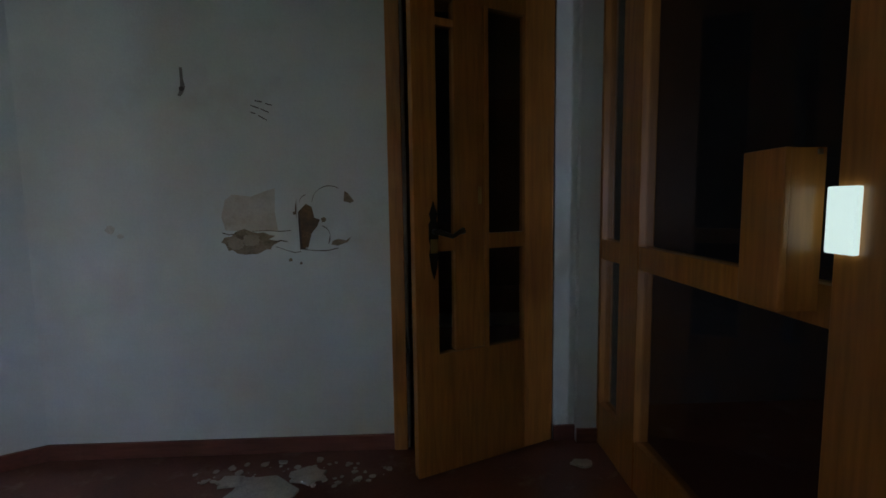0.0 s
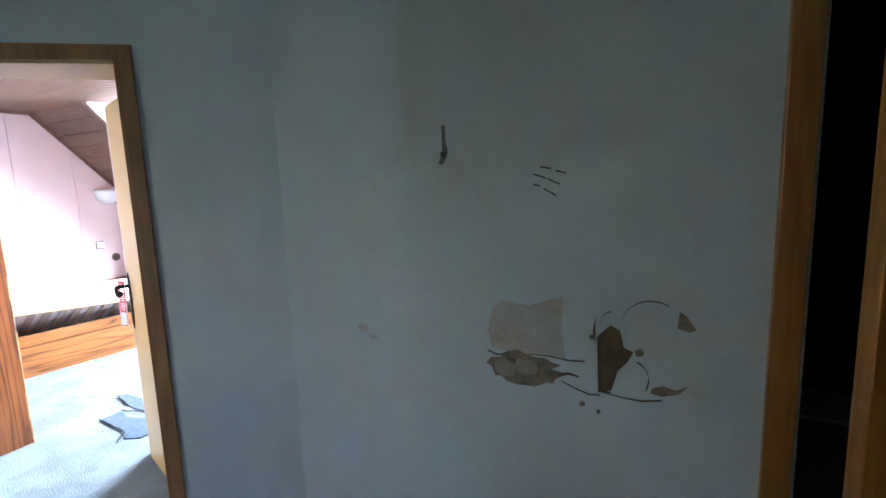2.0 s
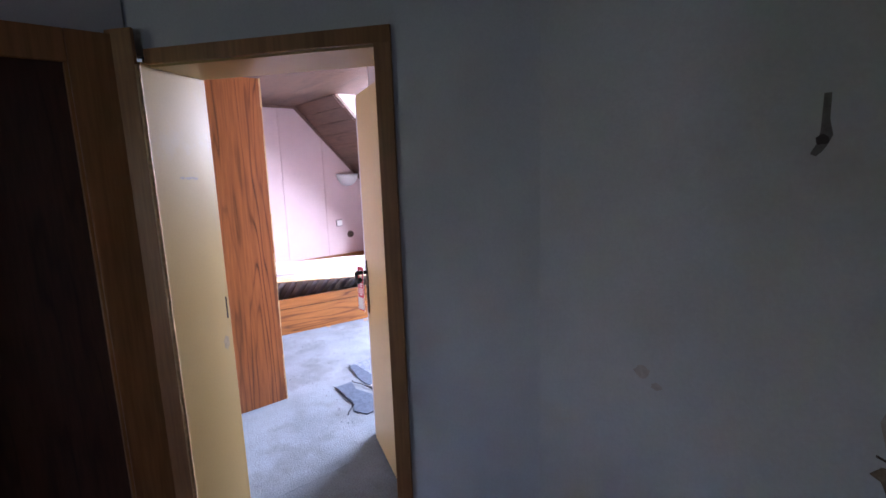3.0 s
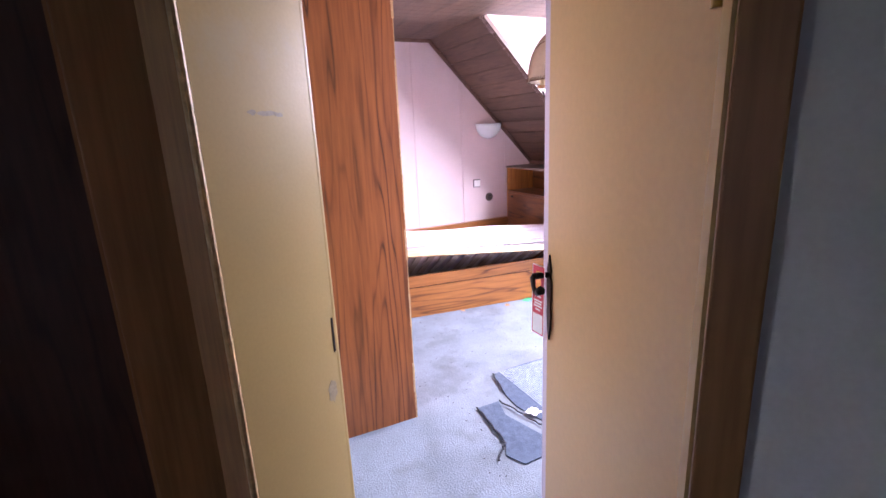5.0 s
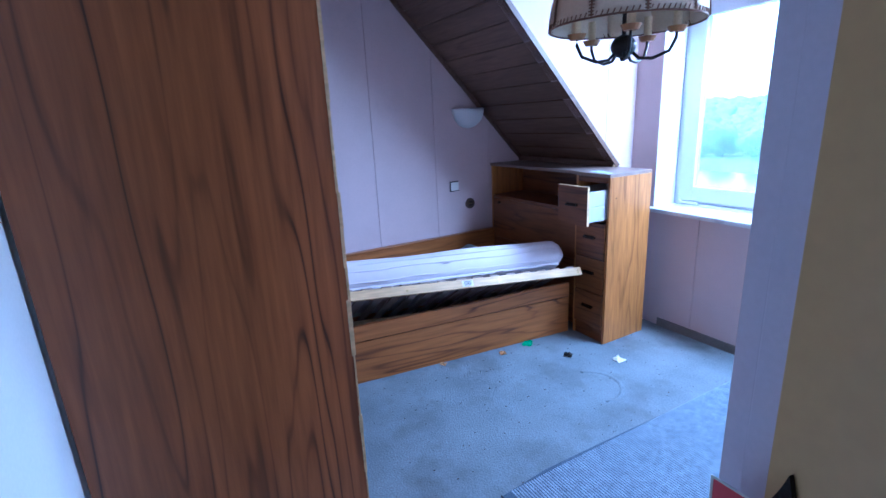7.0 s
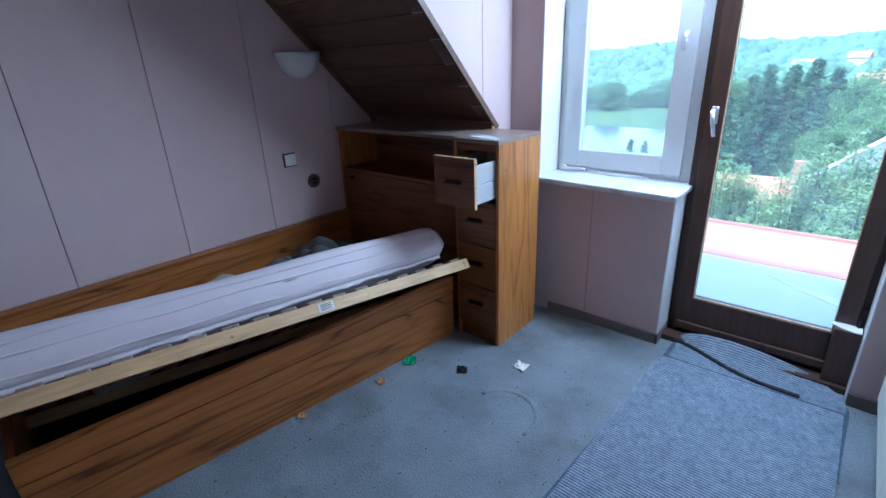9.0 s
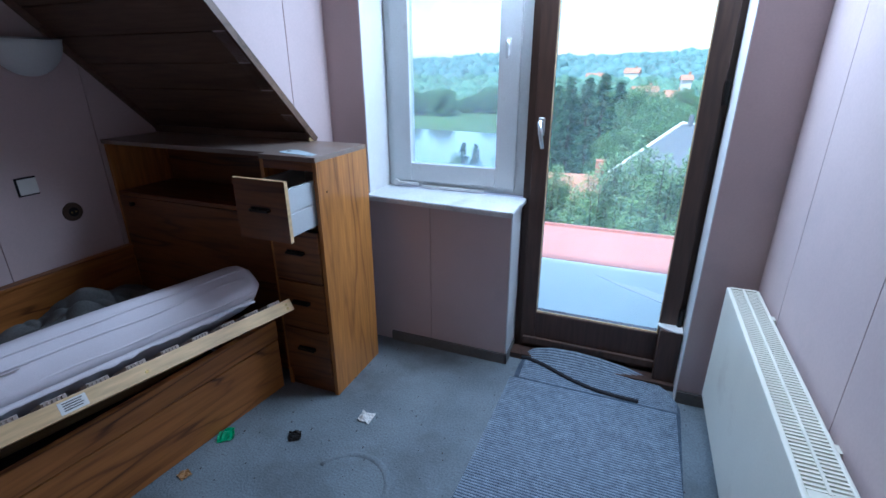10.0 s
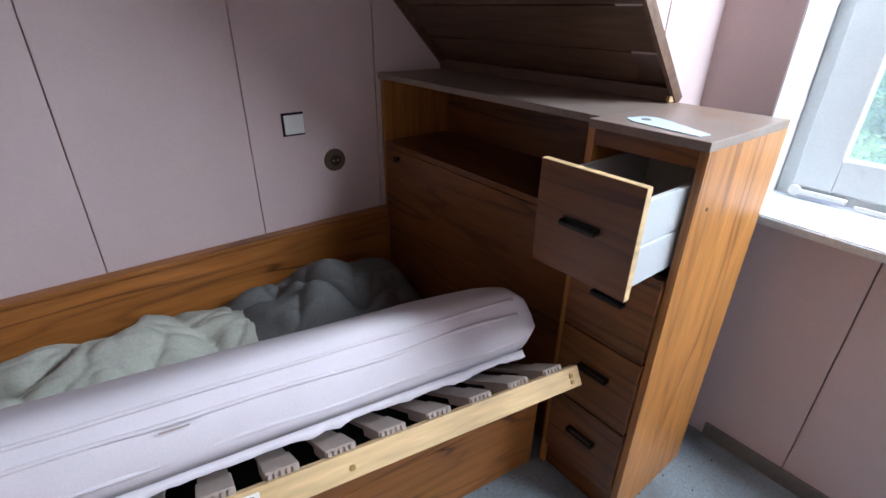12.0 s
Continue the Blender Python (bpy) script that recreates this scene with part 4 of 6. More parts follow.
for x in (0.026, 0.240):
    bm = bmesh.new()
    bm_box(bm, x, x + 0.012, -0.158, 0.24, 0.838, 0.926, 0.002)
    bm_box(bm, x, x + 0.012, -0.158, 0.24, 0.934, 1.024, 0.002)
    bm_box(bm, x + 0.004, x + 0.008, -0.158, 0.24, 0.924, 0.936)
    part("drawer_side", bm, M_DRAWERIN, dr_, "white grooved drawer side")
box_part("drawer_bottom", (0.038, 0.240, -0.158, 0.24, 0.842, 0.850), M_DRAWERIN, dr_)
box_part("drawer_back", (0.038, 0.240, 0.23, 0.24, 0.85, 1.02), M_DRAWERIN, dr_)

# tag lying on the drawer cabinet
bm = bmesh.new()
o = [(-0.03, -0.016), (-0.01, -0.026), (0.02, -0.024), (0.115, -0.012), (0.112, 0.010), (0.02, 0.024), (-0.01, 0.026), (-0.03, 0.016)]
bm_prism(bm, [(a * 1.35, b * 1.6) for a, b in o], 0.0, 0.0015)
tg = thing("paper_tag", pose(-4.635, 4.435, 1.1185, 0, 0, -16), "pale blue-grey card tag with a hole on the cabinet", "tag")
part("card", bm, M_TAG, tg)
bm = bmesh.new()
bm_cyl(bm, (-0.008, 0, 0.0015), (-0.008, 0, 0.0022), 0.011, sides=12)
part("hole", bm, M_DARKBASE, tg)

# ---- radiator ----
rd = thing("radiator", pose(-2.90, 3.76, 0), "cream enamelled panel radiator with top grille", "radiator")
FX, FY, KX, KY = -0.010, -0.075, 0.042, -0.034
box_part("front_panel", (FX, 0.004, FY, 1.045, 0.13, 0.640), M_RAD, rd, bevel=0.005)
box_part("back_panel", (0.088, 0.10, FY, 1.045, 0.13, 0.640), M_RAD, rd, bevel=0.005)
box_part("end_panel", (0.002, 0.09, FY, FY + 0.012, 0.13, 0.641), M_RAD, rd)
box_part("end_panel", (0.002, 0.09, 1.033, 1.045, 0.13, 0.641), M_RAD, rd)
# dark core stands in for shade between the panels
box_part("core", (0.012, 0.08, FY + 0.02, 1.02, 0.14, 0.615), M_RADDARK, rd)
gr = box_part("grille", (0.041, 0.048, 0.030, 1.033, 0.632, 0.6425), M_RAD, rd)
for i in range(77):
    y = 0.035 + i * 0.0129
    for x0, x1 in ((0.003, 0.041), (0.048, 0.088)):
        box_part("slat", (x0, x1, y, y + 0.0066, 0.634, 0.6405), M_RAD, gr)
# end cover with the round opening for the valve
bm = bmesh.new()
x0, x1, y0, y1 = 0.003, 0.089, FY + 0.011, 0.032
angles = sorted([k * math.tau / 28 for k in range(28)] + [math.atan2(b - KY, a - KX) % math.tau for a in (x0, x1) for b in (y0, y1)])
loops = []
for z in (0.641, 0.635):
    inner, outer = [], []
    for a in angles:
        c, s_ = math.cos(a), math.sin(a)
        reach = min(((x1 if c > 0 else x0) - KX) / c if abs(c) > 1e-6 else 9, ((y1 if s_ > 0 else y0) - KY) / s_ if abs(s_) > 1e-6 else 9)
        inner.append(bm.verts.new((KX + min(0.029, reach * 0.95) * c, KY + min(0.029, reach * 0.95) * s_, z)))
        outer.append(bm.verts.new((KX + reach * c, KY + reach * s_, z)))
    loops.append((inner, outer))
for i in range(len(angles)):
    j = (i + 1) % len(angles)
    for a, b in ((loops[0][0], loops[0][1]), (loops[0][1], loops[1][1]), (loops[1][1], loops[1][0]), (loops[1][0], loops[0][0])):
        bm.faces.new((a[i], a[j], b[j], b[i]))
part("cover_plate", bm, M_RAD, rd)
bm = bmesh.new()
bm_cyl(bm, (KX, KY, 0.60), (KX, KY, 0.646), 0.014)
part("valve", bm, M_BLACKMET, rd, "dark valve stem")
bm = bmesh.new()
bm_cyl(bm, (KX, KY, 0.632), (KX, KY, 0.672), 0.0235, 0.0235, 28)
bm_cyl(bm, (KX, KY, 0.672), (KX, KY, 0.684), 0.0250, 0.0215, 28)
tk = part("thermostat", bm, M_RAD, rd, "cream thermostat head")
# dark bars paint the shade in the grip notches
for k in range(16):
    a = k * math.tau / 16
    bm = bmesh.new()
    bm_box(bm, -0.0016, 0.0016, 0.0226, 0.0242, 0.656, 0.6705)
    bm.transform(Matrix.Translation((KX, KY, 0)) @ Matrix.Rotation(a, 4, "Z"))
    part("grip_slot", bm, M_RADDARK, tk)
bm = bmesh.new()
bm_cyl(bm, (KX, KY, 0.6835), (KX, KY, 0.6855), 0.0135, sides=20)
part("cap", bm, M_SLATGREY, tk, "grey cap disc")
for y in (0.2, 0.85):
    box_part("bracket", (0.10, 0.119, y, y + 0.03, 0.2, 0.62), M_RAD, rd)

# ---- switch, socket and lamp on the panelled wall ----
sw = thing("light_switch", pose(W_IN, 4.045, 0.96), "white light switch with dark surround", "light switch")
box_part("surround", (0.0, 0.006, -0.041, 0.041, -0.041, 0.041), M_BLACK, sw, bevel=0.002)
box_part("rocker", (0.006, 0.012, -0.034, 0.038, -0.034, 0.034), M_SWITCH, sw, bevel=0.002)
so = thing("socket", pose(W_IN, 4.195, 0.803, 0, 90, 0), "round dark brown wall socket", "socket")
bm = bmesh.new()
bm_cyl(bm, (0, 0, 0), (0, 0, 0.008), 0.045, 0.042, 28)
part("plate", bm, M_SOCKET, so)
bm = bmesh.new()
bm_cyl(bm, (0, 0, 0.008), (0, 0, 0.010), 0.022, 0.022, 20)
part("well", bm, M_BLACK, so)
for dy in (-0.0095, 0.0095):
    bm = bmesh.new()
    bm_cyl(bm, (0, dy, 0.010), (0, dy, 0.0115), 0.0035, sides=8)
    part("contact", bm, M_BRASS, so)
wl = thing("wall_lamp", pose(W_IN, 4.195, 1.56), "half-bowl wall lamp of frosted glass", "wall lamp")
bm = bmesh.new()
rows = []
for j in range(9):
    a = j / 8 * math.pi / 2
    row = []
    for i in range(17):
        b = i / 16 * math.pi
        row.append(bm.verts.new((0.105 * math.sin(b) * math.cos(a) + 0.002, -0.145 * math.cos(b) * math.cos(a), -0.15 * math.sin(a))))
    rows.append(row)
for a, b in zip(rows, rows[1:]):
    for i in range(16):
        bm.faces.new((a[i], a[i + 1], b[i + 1], b[i])) if b[i].co != b[i + 1].co else None
bmesh.ops.remove_doubles(bm, verts=bm.verts, dist=0.0005)
bm.faces.ensure_lookup_table()
bowl = part("bowl", bm, M_LAMPGLASS, wl, smooth=True)
md = bowl.modifiers.new("thick", "SOLIDIFY"); md.thickness = 0.004
box_part("back_plate", (0.0, 0.012, -0.05, 0.05, -0.09, -0.01), M_CHROME, wl)
bm = bmesh.new()
bm_tube(bm, [(0.105 * math.sin(b) + 0.002, -0.145 * math.cos(b), 0.0) for b in [i / 16 * math.pi for i in range(17)]], 0.004, 6)
part("rim", bm, M_CHROME, wl)

# ---- hanging lamp with parchment shade ----
LX, LY, LZ = LAMP
pl = thing("pendant_lamp", pose(LX, LY, LZ), "hanging lamp with stitched parchment dome shade and candle arms", "pendant lamp")
R = 0.27
GORES = 10
for g in range(GORES):
    a0, a1 = g * math.tau / GORES, (g + 1) * math.tau / GORES
    bm = bmesh.new()
    rows = []
    for j in range(11):
        v = j / 10
        h = 0.30 * v
        rad = R * (1 - 0.06 * v) * math.sqrt(max(0.02, 1 - (v * 0.97) ** 2.6))
        row = []
        for i in range(6):
            a = a0 + (a1 - a0) * i / 5
            k = 1 - 0.03 * (1 - (2 * i / 5 - 1) ** 2)
            row.append(bm.verts.new((rad * k * math.cos(a), rad * k * math.sin(a), 0.12 + h)))
        rows.append(row)
    for p, q in zip(rows, rows[1:]):
        for i in range(5):
            bm.faces.new((p[i], p[i + 1], q[i + 1], q[i]))
    panel_ob = part("shade_panel", bm, M_SHADE, pl, smooth=True)
    md = panel_ob.modifiers.new("thick", "SOLIDIFY"); md.thickness = 0.0015
    bm = bmesh.new()
    seam = []
    for j in range(11):
        v = j / 10
        rad = R * (1 - 0.06 * v) * math.sqrt(max(0.02, 1 - (v * 0.97) ** 2.6)) + 0.002
        seam.append((rad * math.cos(a0), rad * math.sin(a0), 0.12 + 0.30 * v))
    bm_tube(bm, seam, 0.003, 5)
    for j in range(10):
        p, q = Vector(seam[j]), Vector(seam[j + 1])
        for k in range(3):
            c = p.lerp(q, (k + 0.5) / 3)
            t_ = Vector((-math.sin(a0), math.cos(a0), 0)) * 0.009
            bm_tube(bm, [c - t_, c + t_], 0.0022, 4)
    for i in range(9):
        a = a0 + (a1 - a0) * (i + 0.5) / 9
        bm_tube(bm, [(R * 0.985 * math.cos(a), R * 0.985 * math.sin(a), 0.117), (R * 0.985 * math.cos(a + 0.03), R * 0.985 * math.sin(a + 0.03), 0.135)], 0.0022, 4)
    arc = []
    for i in range(7):
        u_ = i / 6
        v = 0.55 + 0.13 * math.sin(math.pi * u_)
        rad = R * (1 - 0.06 * v) * math.sqrt(max(0.02, 1 - (v * 0.97) ** 2.6)) * (1 - 0.03 * (1 - (2 * u_ - 1) ** 2)) + 0.002
        a = a0 + (a1 - a0) * u_
        arc.append((rad * math.cos(a), rad * math.sin(a), 0.12 + 0.30 * v))
    bm_tube(bm, arc, 0.0022, 5)
    part("stitching", bm, M_STITCH, panel_ob, "brown leather stitching")
bm = bmesh.new()
bm_tube(bm, [(R * 0.985 * math.cos(i * math.tau / 40), R * 0.985 * math.sin(i * math.tau / 40), 0.118) for i in range(41)], 0.0035, 6)
part("rim_wire", bm, M_STITCH, pl)
bm = bmesh.new()
bmesh.ops.create_uvsphere(bm, u_segments=16, v_segments=10, radius=0.05, matrix=Matrix.Translation((0, 0, 0.05)) @ Matrix.Diagonal((0.9, 0.9, 0.8, 1)))
bm_cyl(bm, (0, 0, 0.0), (0, 0, 0.02), 0.008, 0.014)
part("hub", bm, M_BLACKMET, pl, "turned dark hub", smooth=True)
bm = bmesh.new()
bm_cyl(bm, (0, 0, 0.08), (0, 0, 0.42), 0.008)
bm_tube(bm, [(0, 0, 0.42), (0, 0, CEIL - LZ)], 0.004, 6)
part("stem", bm, M_BLACKMET, pl)
for g in range(5):
    a = g * math.tau / 5 + 0.5
    c, s_ = math.cos(a), math.sin(a)
    bm = bmesh.new()
    bm_tube(bm, [(0.03 * c, 0.03 * s_, 0.03), (0.055 * c, 0.055 * s_, 0.005), (0.10 * c, 0.10 * s_, 0.0), (0.155 * c, 0.155 * s_, 0.02), (0.175 * c, 0.175 * s_, 0.06), (0.175 * c, 0.175 * s_, 0.085)], 0.006, 7)
    arm = part("arm", bm, M_BLACKMET, pl, "curved dark metal arm", smooth=True)
    bm = bmesh.new()
    bm_cyl(bm, (0.175 * c, 0.175 * s_, 0.078), (0.175 * c, 0.175 * s_, 0.096), 0.024, 0.034)
    part("drip_cup", bm, M_FRAMEBROWN, arm)
    bm = bmesh.new()
    bm_cyl(bm, (0.175 * c, 0.175 * s_, 0.096), (0.175 * c, 0.175 * s_, 0.165), 0.0145)
    part("candle", bm, M_CANDLE, arm, "cream candle sleeve")

# ---- rug ----
rg = thing("rug", pose(0, 0, 0), "blue-grey ribbed runner rug with rounded end and torn foot", "rug")
outl = [(-3.765, 3.00), (-3.54, 2.94), (-3.40, 2.93), (-3.2, 2.98), (-3.0, 3.05), (-2.985, 3.6), (-2.988, 4.3), (-2.972, 4.80)]
outl += [(-3.724, 4.80), (-3.736, 4.4), (-3.760, 3.95), (-3.775, 3.6), (-3.785, 3.25)]
bm = bmesh.new()
bm_prism(bm, outl, 0.001, 0.007)
part("woven_base", bm, M_RUG, rg)
# the rounded end curls up against the door
EDGE = [(-3.724, 4.90, 0.0), (-3.71, 5.00, 0.015), (-3.67, 5.025, 0.04), (-3.58, 5.03, 0.06), (-3.46, 5.03, 0.065), (-3.34, 5.03, 0.055), (-3.22, 5.03, 0.035), (-3.12, 5.01, 0.02), (-3.03, 4.95, 0.004), (-2.99, 4.89, 0.0), (-2.972, 4.83, 0.0)]


def curl(x, v, off=0.0):
    """A point of the curled rug end; v runs from the flat part to the free edge."""
    for p, q in zip(EDGE, EDGE[1:]):
        if p[0] <= x <= q[0]:
            k = (x - p[0]) / (q[0] - p[0])
            ye, lift = p[1] + (q[1] - p[1]) * k, p[2] + (q[2] - p[2]) * k
            return (x, 4.80 + (ye - 4.80) * v, 0.001 + off + lift * v ** 2.2)
    return (x, 4.80, 0.001 + off)


def curl_strip(bm, v0, v1, x0, x1, n, lo, hi):
    """A strip of the curled end between two distances from the flat part, as a thin slab."""
    rows = [[bm.verts.new(curl(x0 + (x1 - x0) * i / n, v, off)) for i in range(n + 1)] for v, off in ((v0, lo), (v1, lo), (v1, hi), (v0, hi))]
    for a, b in zip(rows, rows[1:] + rows[:1]):
        for i in range(n):
            bm.faces.new((a[i], a[i + 1], b[i + 1], b[i]))


bm = bmesh.new()
for j in range(10):
    curl_strip(bm, j / 10, (j + 1) / 10, -3.7235, -2.9725, 40, 0.0, 0.006)
bmesh.ops.remove_doubles(bm, verts=bm.verts, dist=0.0002)
part("curled_end", bm, M_RUG, rg, "rounded rug end curling up at the door")
bm = bmesh.new()
def on_rug(x, y):
    ye = curl(max(-3.724, x), 1.0)[1]
    return curl(max(-3.724, x), min(1.0, max(0.0, (y - 4.80) / (ye - 4.80))))[2] + 0.014


bm_tube(bm, [(x, y, on_rug(x, y)) for x, y in ((-3.72, 4.955), (-3.68, 4.945), (-3.60, 4.918), (-3.52, 4.885), (-3.44, 4.853), (-3.36, 4.828), (-3.28, 4.815), (-3.20, 4.812), (-3.147, 4.812))], 0.0095, 8)
part("band", bm, M_RUGBAND, rg, "black sewn strip across the rug")
bm = bmesh.new()
y = 3.05
while y < 4.79:
    bm_box(bm, -3.772 + 0.026 * max(0.0, (y - 3.3) / 1.5) + 0.006, -2.990, y, y + 0.0070, 0.0068, 0.0095)
    y += 0.0130
for j in range(16):
    curl_strip(bm, j / 16 + 0.01, j / 16 + 0.042, -3.70, -2.985, 30, 0.0062, 0.0088)
tagged(part("ribs", bm, M_RUGRIB, rg), kind="stuff")
bm = bmesh.new()
bm_prism(bm, [(-3.49, 2.726), (-3.49, 2.868), (-3.36, 2.83), (-3.10, 2.905), (-3.0, 2.93), (-2.99, 2.70), (-3.08, 2.655), (-3.16, 2.70), (-3.3, 2.71)], 0.001, 0.008)
r2 = thing("rug_scrap", pose(0, 0, 0), "torn off end of the ribbed rug with frayed edge", "rug scrap")
part("woven_base", bm, M_RUG, r2)
bm = bmesh.new()
rnd = random.Random(3)
for p, q in (((-3.49, 2.726), (-3.16, 2.70)), ((-3.49, 2.868), (-3.15, 2.95)), ((-3.765, 3.00), (-3.54, 2.94)), ((-3.16, 2.70), (-3.06, 2.60))):
    p, q = Vector((*p, 0.009)), Vector((*q, 0.009))
    pts = [p.lerp(q, i / 12) + Vector((rnd.uniform(-0.006, 0.006), rnd.uniform(-0.006, 0.006), rnd.uniform(0, 0.006))) for i in range(13)]
    bm_tube(bm, pts, 0.0045, 5)
part("frayed_edge", bm, M_RUGBAND, r2, "dark frayed thread edging")

bm = bmesh.new()
bm_tube(bm, [(-4.14 + 0.155 * math.cos(radians(d)), 3.92 + 0.16 * math.sin(radians(d)), -0.020 + 0.004 * math.sin(radians((d + 20) * 180 / 180))) for d in range(-20, 161, 10)], 0.022, 16)
tagged(part("carpet_ripple", bm, M_CARPET, ob["floor"], smooth=True), "curved ripple pressed into the carpet")

# ---- small litter on the bedroom floor ----
def crumple(name, at, size, seed, material, label, category):
    bm = bmesh.new()
    bmesh.ops.create_grid(bm, x_segments=7, y_segments=7, size=size)
    for v in bm.verts:
        n_ = noise.noise(Vector((v.co.x / size * 1.4 + seed, v.co.y / size * 1.4, seed)))
        v.co.x *= 1 + 0.35 * noise.noise(Vector((seed, v.co.y / size, 1)))
        v.co.z = abs(n_) * size * 0.7 + 0.001
    o_ = part(name, bm, material, smooth=False)
    md = o_.modifiers.new("thick", "SOLIDIFY"); md.thickness = 0.0012
    o_.matrix_basis = pose(*at, 0, 0, seed * 40)
    return tagged(o_, label, category)


crumple("plastic_scrap", (-4.745, 3.955, 0.001), 0.034, 1.0, M_GREEN, "small green plastic scrap on the carpet", "litter")
crumple("paper_scrap", (-4.255, 4.268, 0.001), 0.030, 2.3, M_PAPER, "crumpled white paper scrap on the carpet", "litter")
crumple("leaf_scrap", (-4.476, 4.06, 0.001), 0.026, 3.1, M_BLACKMET, "dark dry leaf on the carpet", "litter")
crumple("wood_chip", (-4.735, 3.74, 0.001), 0.020, 4.1, M_FRAMEBROWN, "small brown chip on the carpet", "litter")
crumple("wood_chip", (-4.835, 3.35, 0.001), 0.018, 5.6, M_FRAMEBROWN, "small brown chip on the carpet", "litter")
crumple("paper_scrap", (-4.86, 2.52, 0.001), 0.036, 6.6, M_DEBRIS, "torn grey paper scrap beside the bed", "litter")
crumple("paper_scrap", (-3.30, 2.97, 0.010), 0.035, 7.2, M_PAPER, "torn white paper scrap on the rug", "litter")
bm = bmesh.new()
rnd = random.Random(11)
for i in range(420):
    x, y = rnd.uniform(-4.85, -2.95), rnd.uniform(2.5, 4.85)
    s_ = rnd.uniform(0.0012, 0.0045)
    bm_box(bm, x, x + s_, y, y + s_ * rnd.uniform(0.6, 2.2), 0.0005, 0.003)
tagged(part("crumbs", bm, M_SCRATCH), "dark crumbs scattered on the carpet", "crumbs", kind="stuff")

# ---- hall: glazed door ----
hd = thing("door_3", Matrix(((0.906, -0.423, 0, 0.345), (0.423, 0.906, 0, 2.165), (0, 0, 1, 0), (0, 0, 0, 1))), "honey-coloured wooden hall door with glass panes, ajar", "door", kind="structure")
L3 = 0.645
box_part("stile", (-0.035, 0.066, 0, 0.04, 0.01, 2.0), M_PINE, hd, bevel=0.003)
box_part("stile", (0.49, L3, 0, 0.04, 0.01, 2.0), M_PINE, hd, bevel=0.003)
box_part("mid_stile", (0.145, 0.279, 0, 0.04, 0.52, 1.9), M_PINE, hd, bevel=0.003)
box_part("closing_bead", (0.281, 0.303, -0.006, 0.034, 0.515, 1.9), M_PINE, hd, bevel=0.004)
box_part("bottom_panel", (0.066, 0.49, 0.001, 0.039, 0.01, 0.515), M_PINE, hd)
box_part("top_rail", (0.066, 0.49, 0.001, 0.039, 1.90, 2.0), M_PINE, hd)
for x0, x1 in ((0.066, 0.145), (0.303, 0.49)):
    box_part("mid_rail", (x0, x1, 0.001, 0.039, 0.934, 0.998), M_PINE, hd, bevel=0.002)
    for z0, z1 in ((0.515, 0.934), (0.998, 1.90)):
        pane("pane", (x0 - 0.004, x1 + 0.004, 0.017, 0.022, z0 - 0.004, z1 + 0.004), M_DARKGLASS, hd)
box_part("glazing_bar", (0.066, 0.145, 0.003, 0.037, 1.80, 1.83), M_PINE, hd, bevel=0.002)
bm = bmesh.new()
bm_prism(bm, full, 0, 0.005)
bm_move(bm, Matrix.Translation((0.045, 0.0, 0.985)) @ Matrix.Rotation(radians(90), 4, "X"))
hp = part("handle_plate", bm, M_BLACKMET, hd, "black wrought-iron backplate")
bm = bmesh.new()
bm_cyl(bm, (0.045, 0.0, 1.015), (0.045, -0.05, 1.015), 0.010)
bm_tube(bm, [(0.045, -0.048, 1.015), (0.072, -0.055, 1.006), (0.102, -0.055, 0.996), (0.135, -0.052, 1.012), (0.155, -0.05, 1.018)], [0.011, 0.010, 0.009, 0.010, 0.014])
part("lever", bm, M_BLACKMET, hp, smooth=True)
bm = bmesh.new()
bm_box(bm, 0.030, 0.060, -0.009, -0.006, 0.93, 0.985, 0.001)
part("lock_plate", bm, M_BRASS, hd, "worn brass lock plate")
bm = bmesh.new()
bm_box(bm, 0.252, 0.264, -0.010, 0.0, 1.12, 1.19, 0.002)
part("latch", bm, M_BRASS, hd, "small brass latch")
hf = thing("door_frame", pose(0, 0, 0), "honey-coloured frame of the hall door", "door frame", kind="structure")
box_part("post", (0.198, 0.260, 2.405, 2.60, 0, 2.06), M_PINE, hf, bevel=0.004)
box_part("post", (0.915, 0.944, 2.47, 2.60, 0, 2.06), M_PINE, hf, bevel=0.004)
box_part("head", (0.260, 0.944, 2.405, 2.60, 2.0, 2.06), M_PINE, hf, bevel=0.004)

# white sheet added in place of daylight pooling on the corridor floor
wbd = thing("white_board", pose(0.95, 4.75, 0), "pale sheet standing in for a daylight pool beyond the door", "board")
box_part("sheet", (-0.75, 0.95, -0.22, 0.22, 0.0, 0.022), M_WHITE, wbd, bevel=0.004)

# hall: glazed partition
gp = thing("glazed_partition", pose(1.14, 0, 0), "honey-coloured wooden partition with large dark panes", "partition", kind="structure")
for y0, y1 in ((2.405, 2.46), (2.04, 2.205), (0.92, 1.21), (-0.4, -0.2), (-1.6, -1.4)):
    box_part("post", (-0.0, 0.06, y0, y1, 0, 2.5), M_PINE, gp, bevel=0.004)
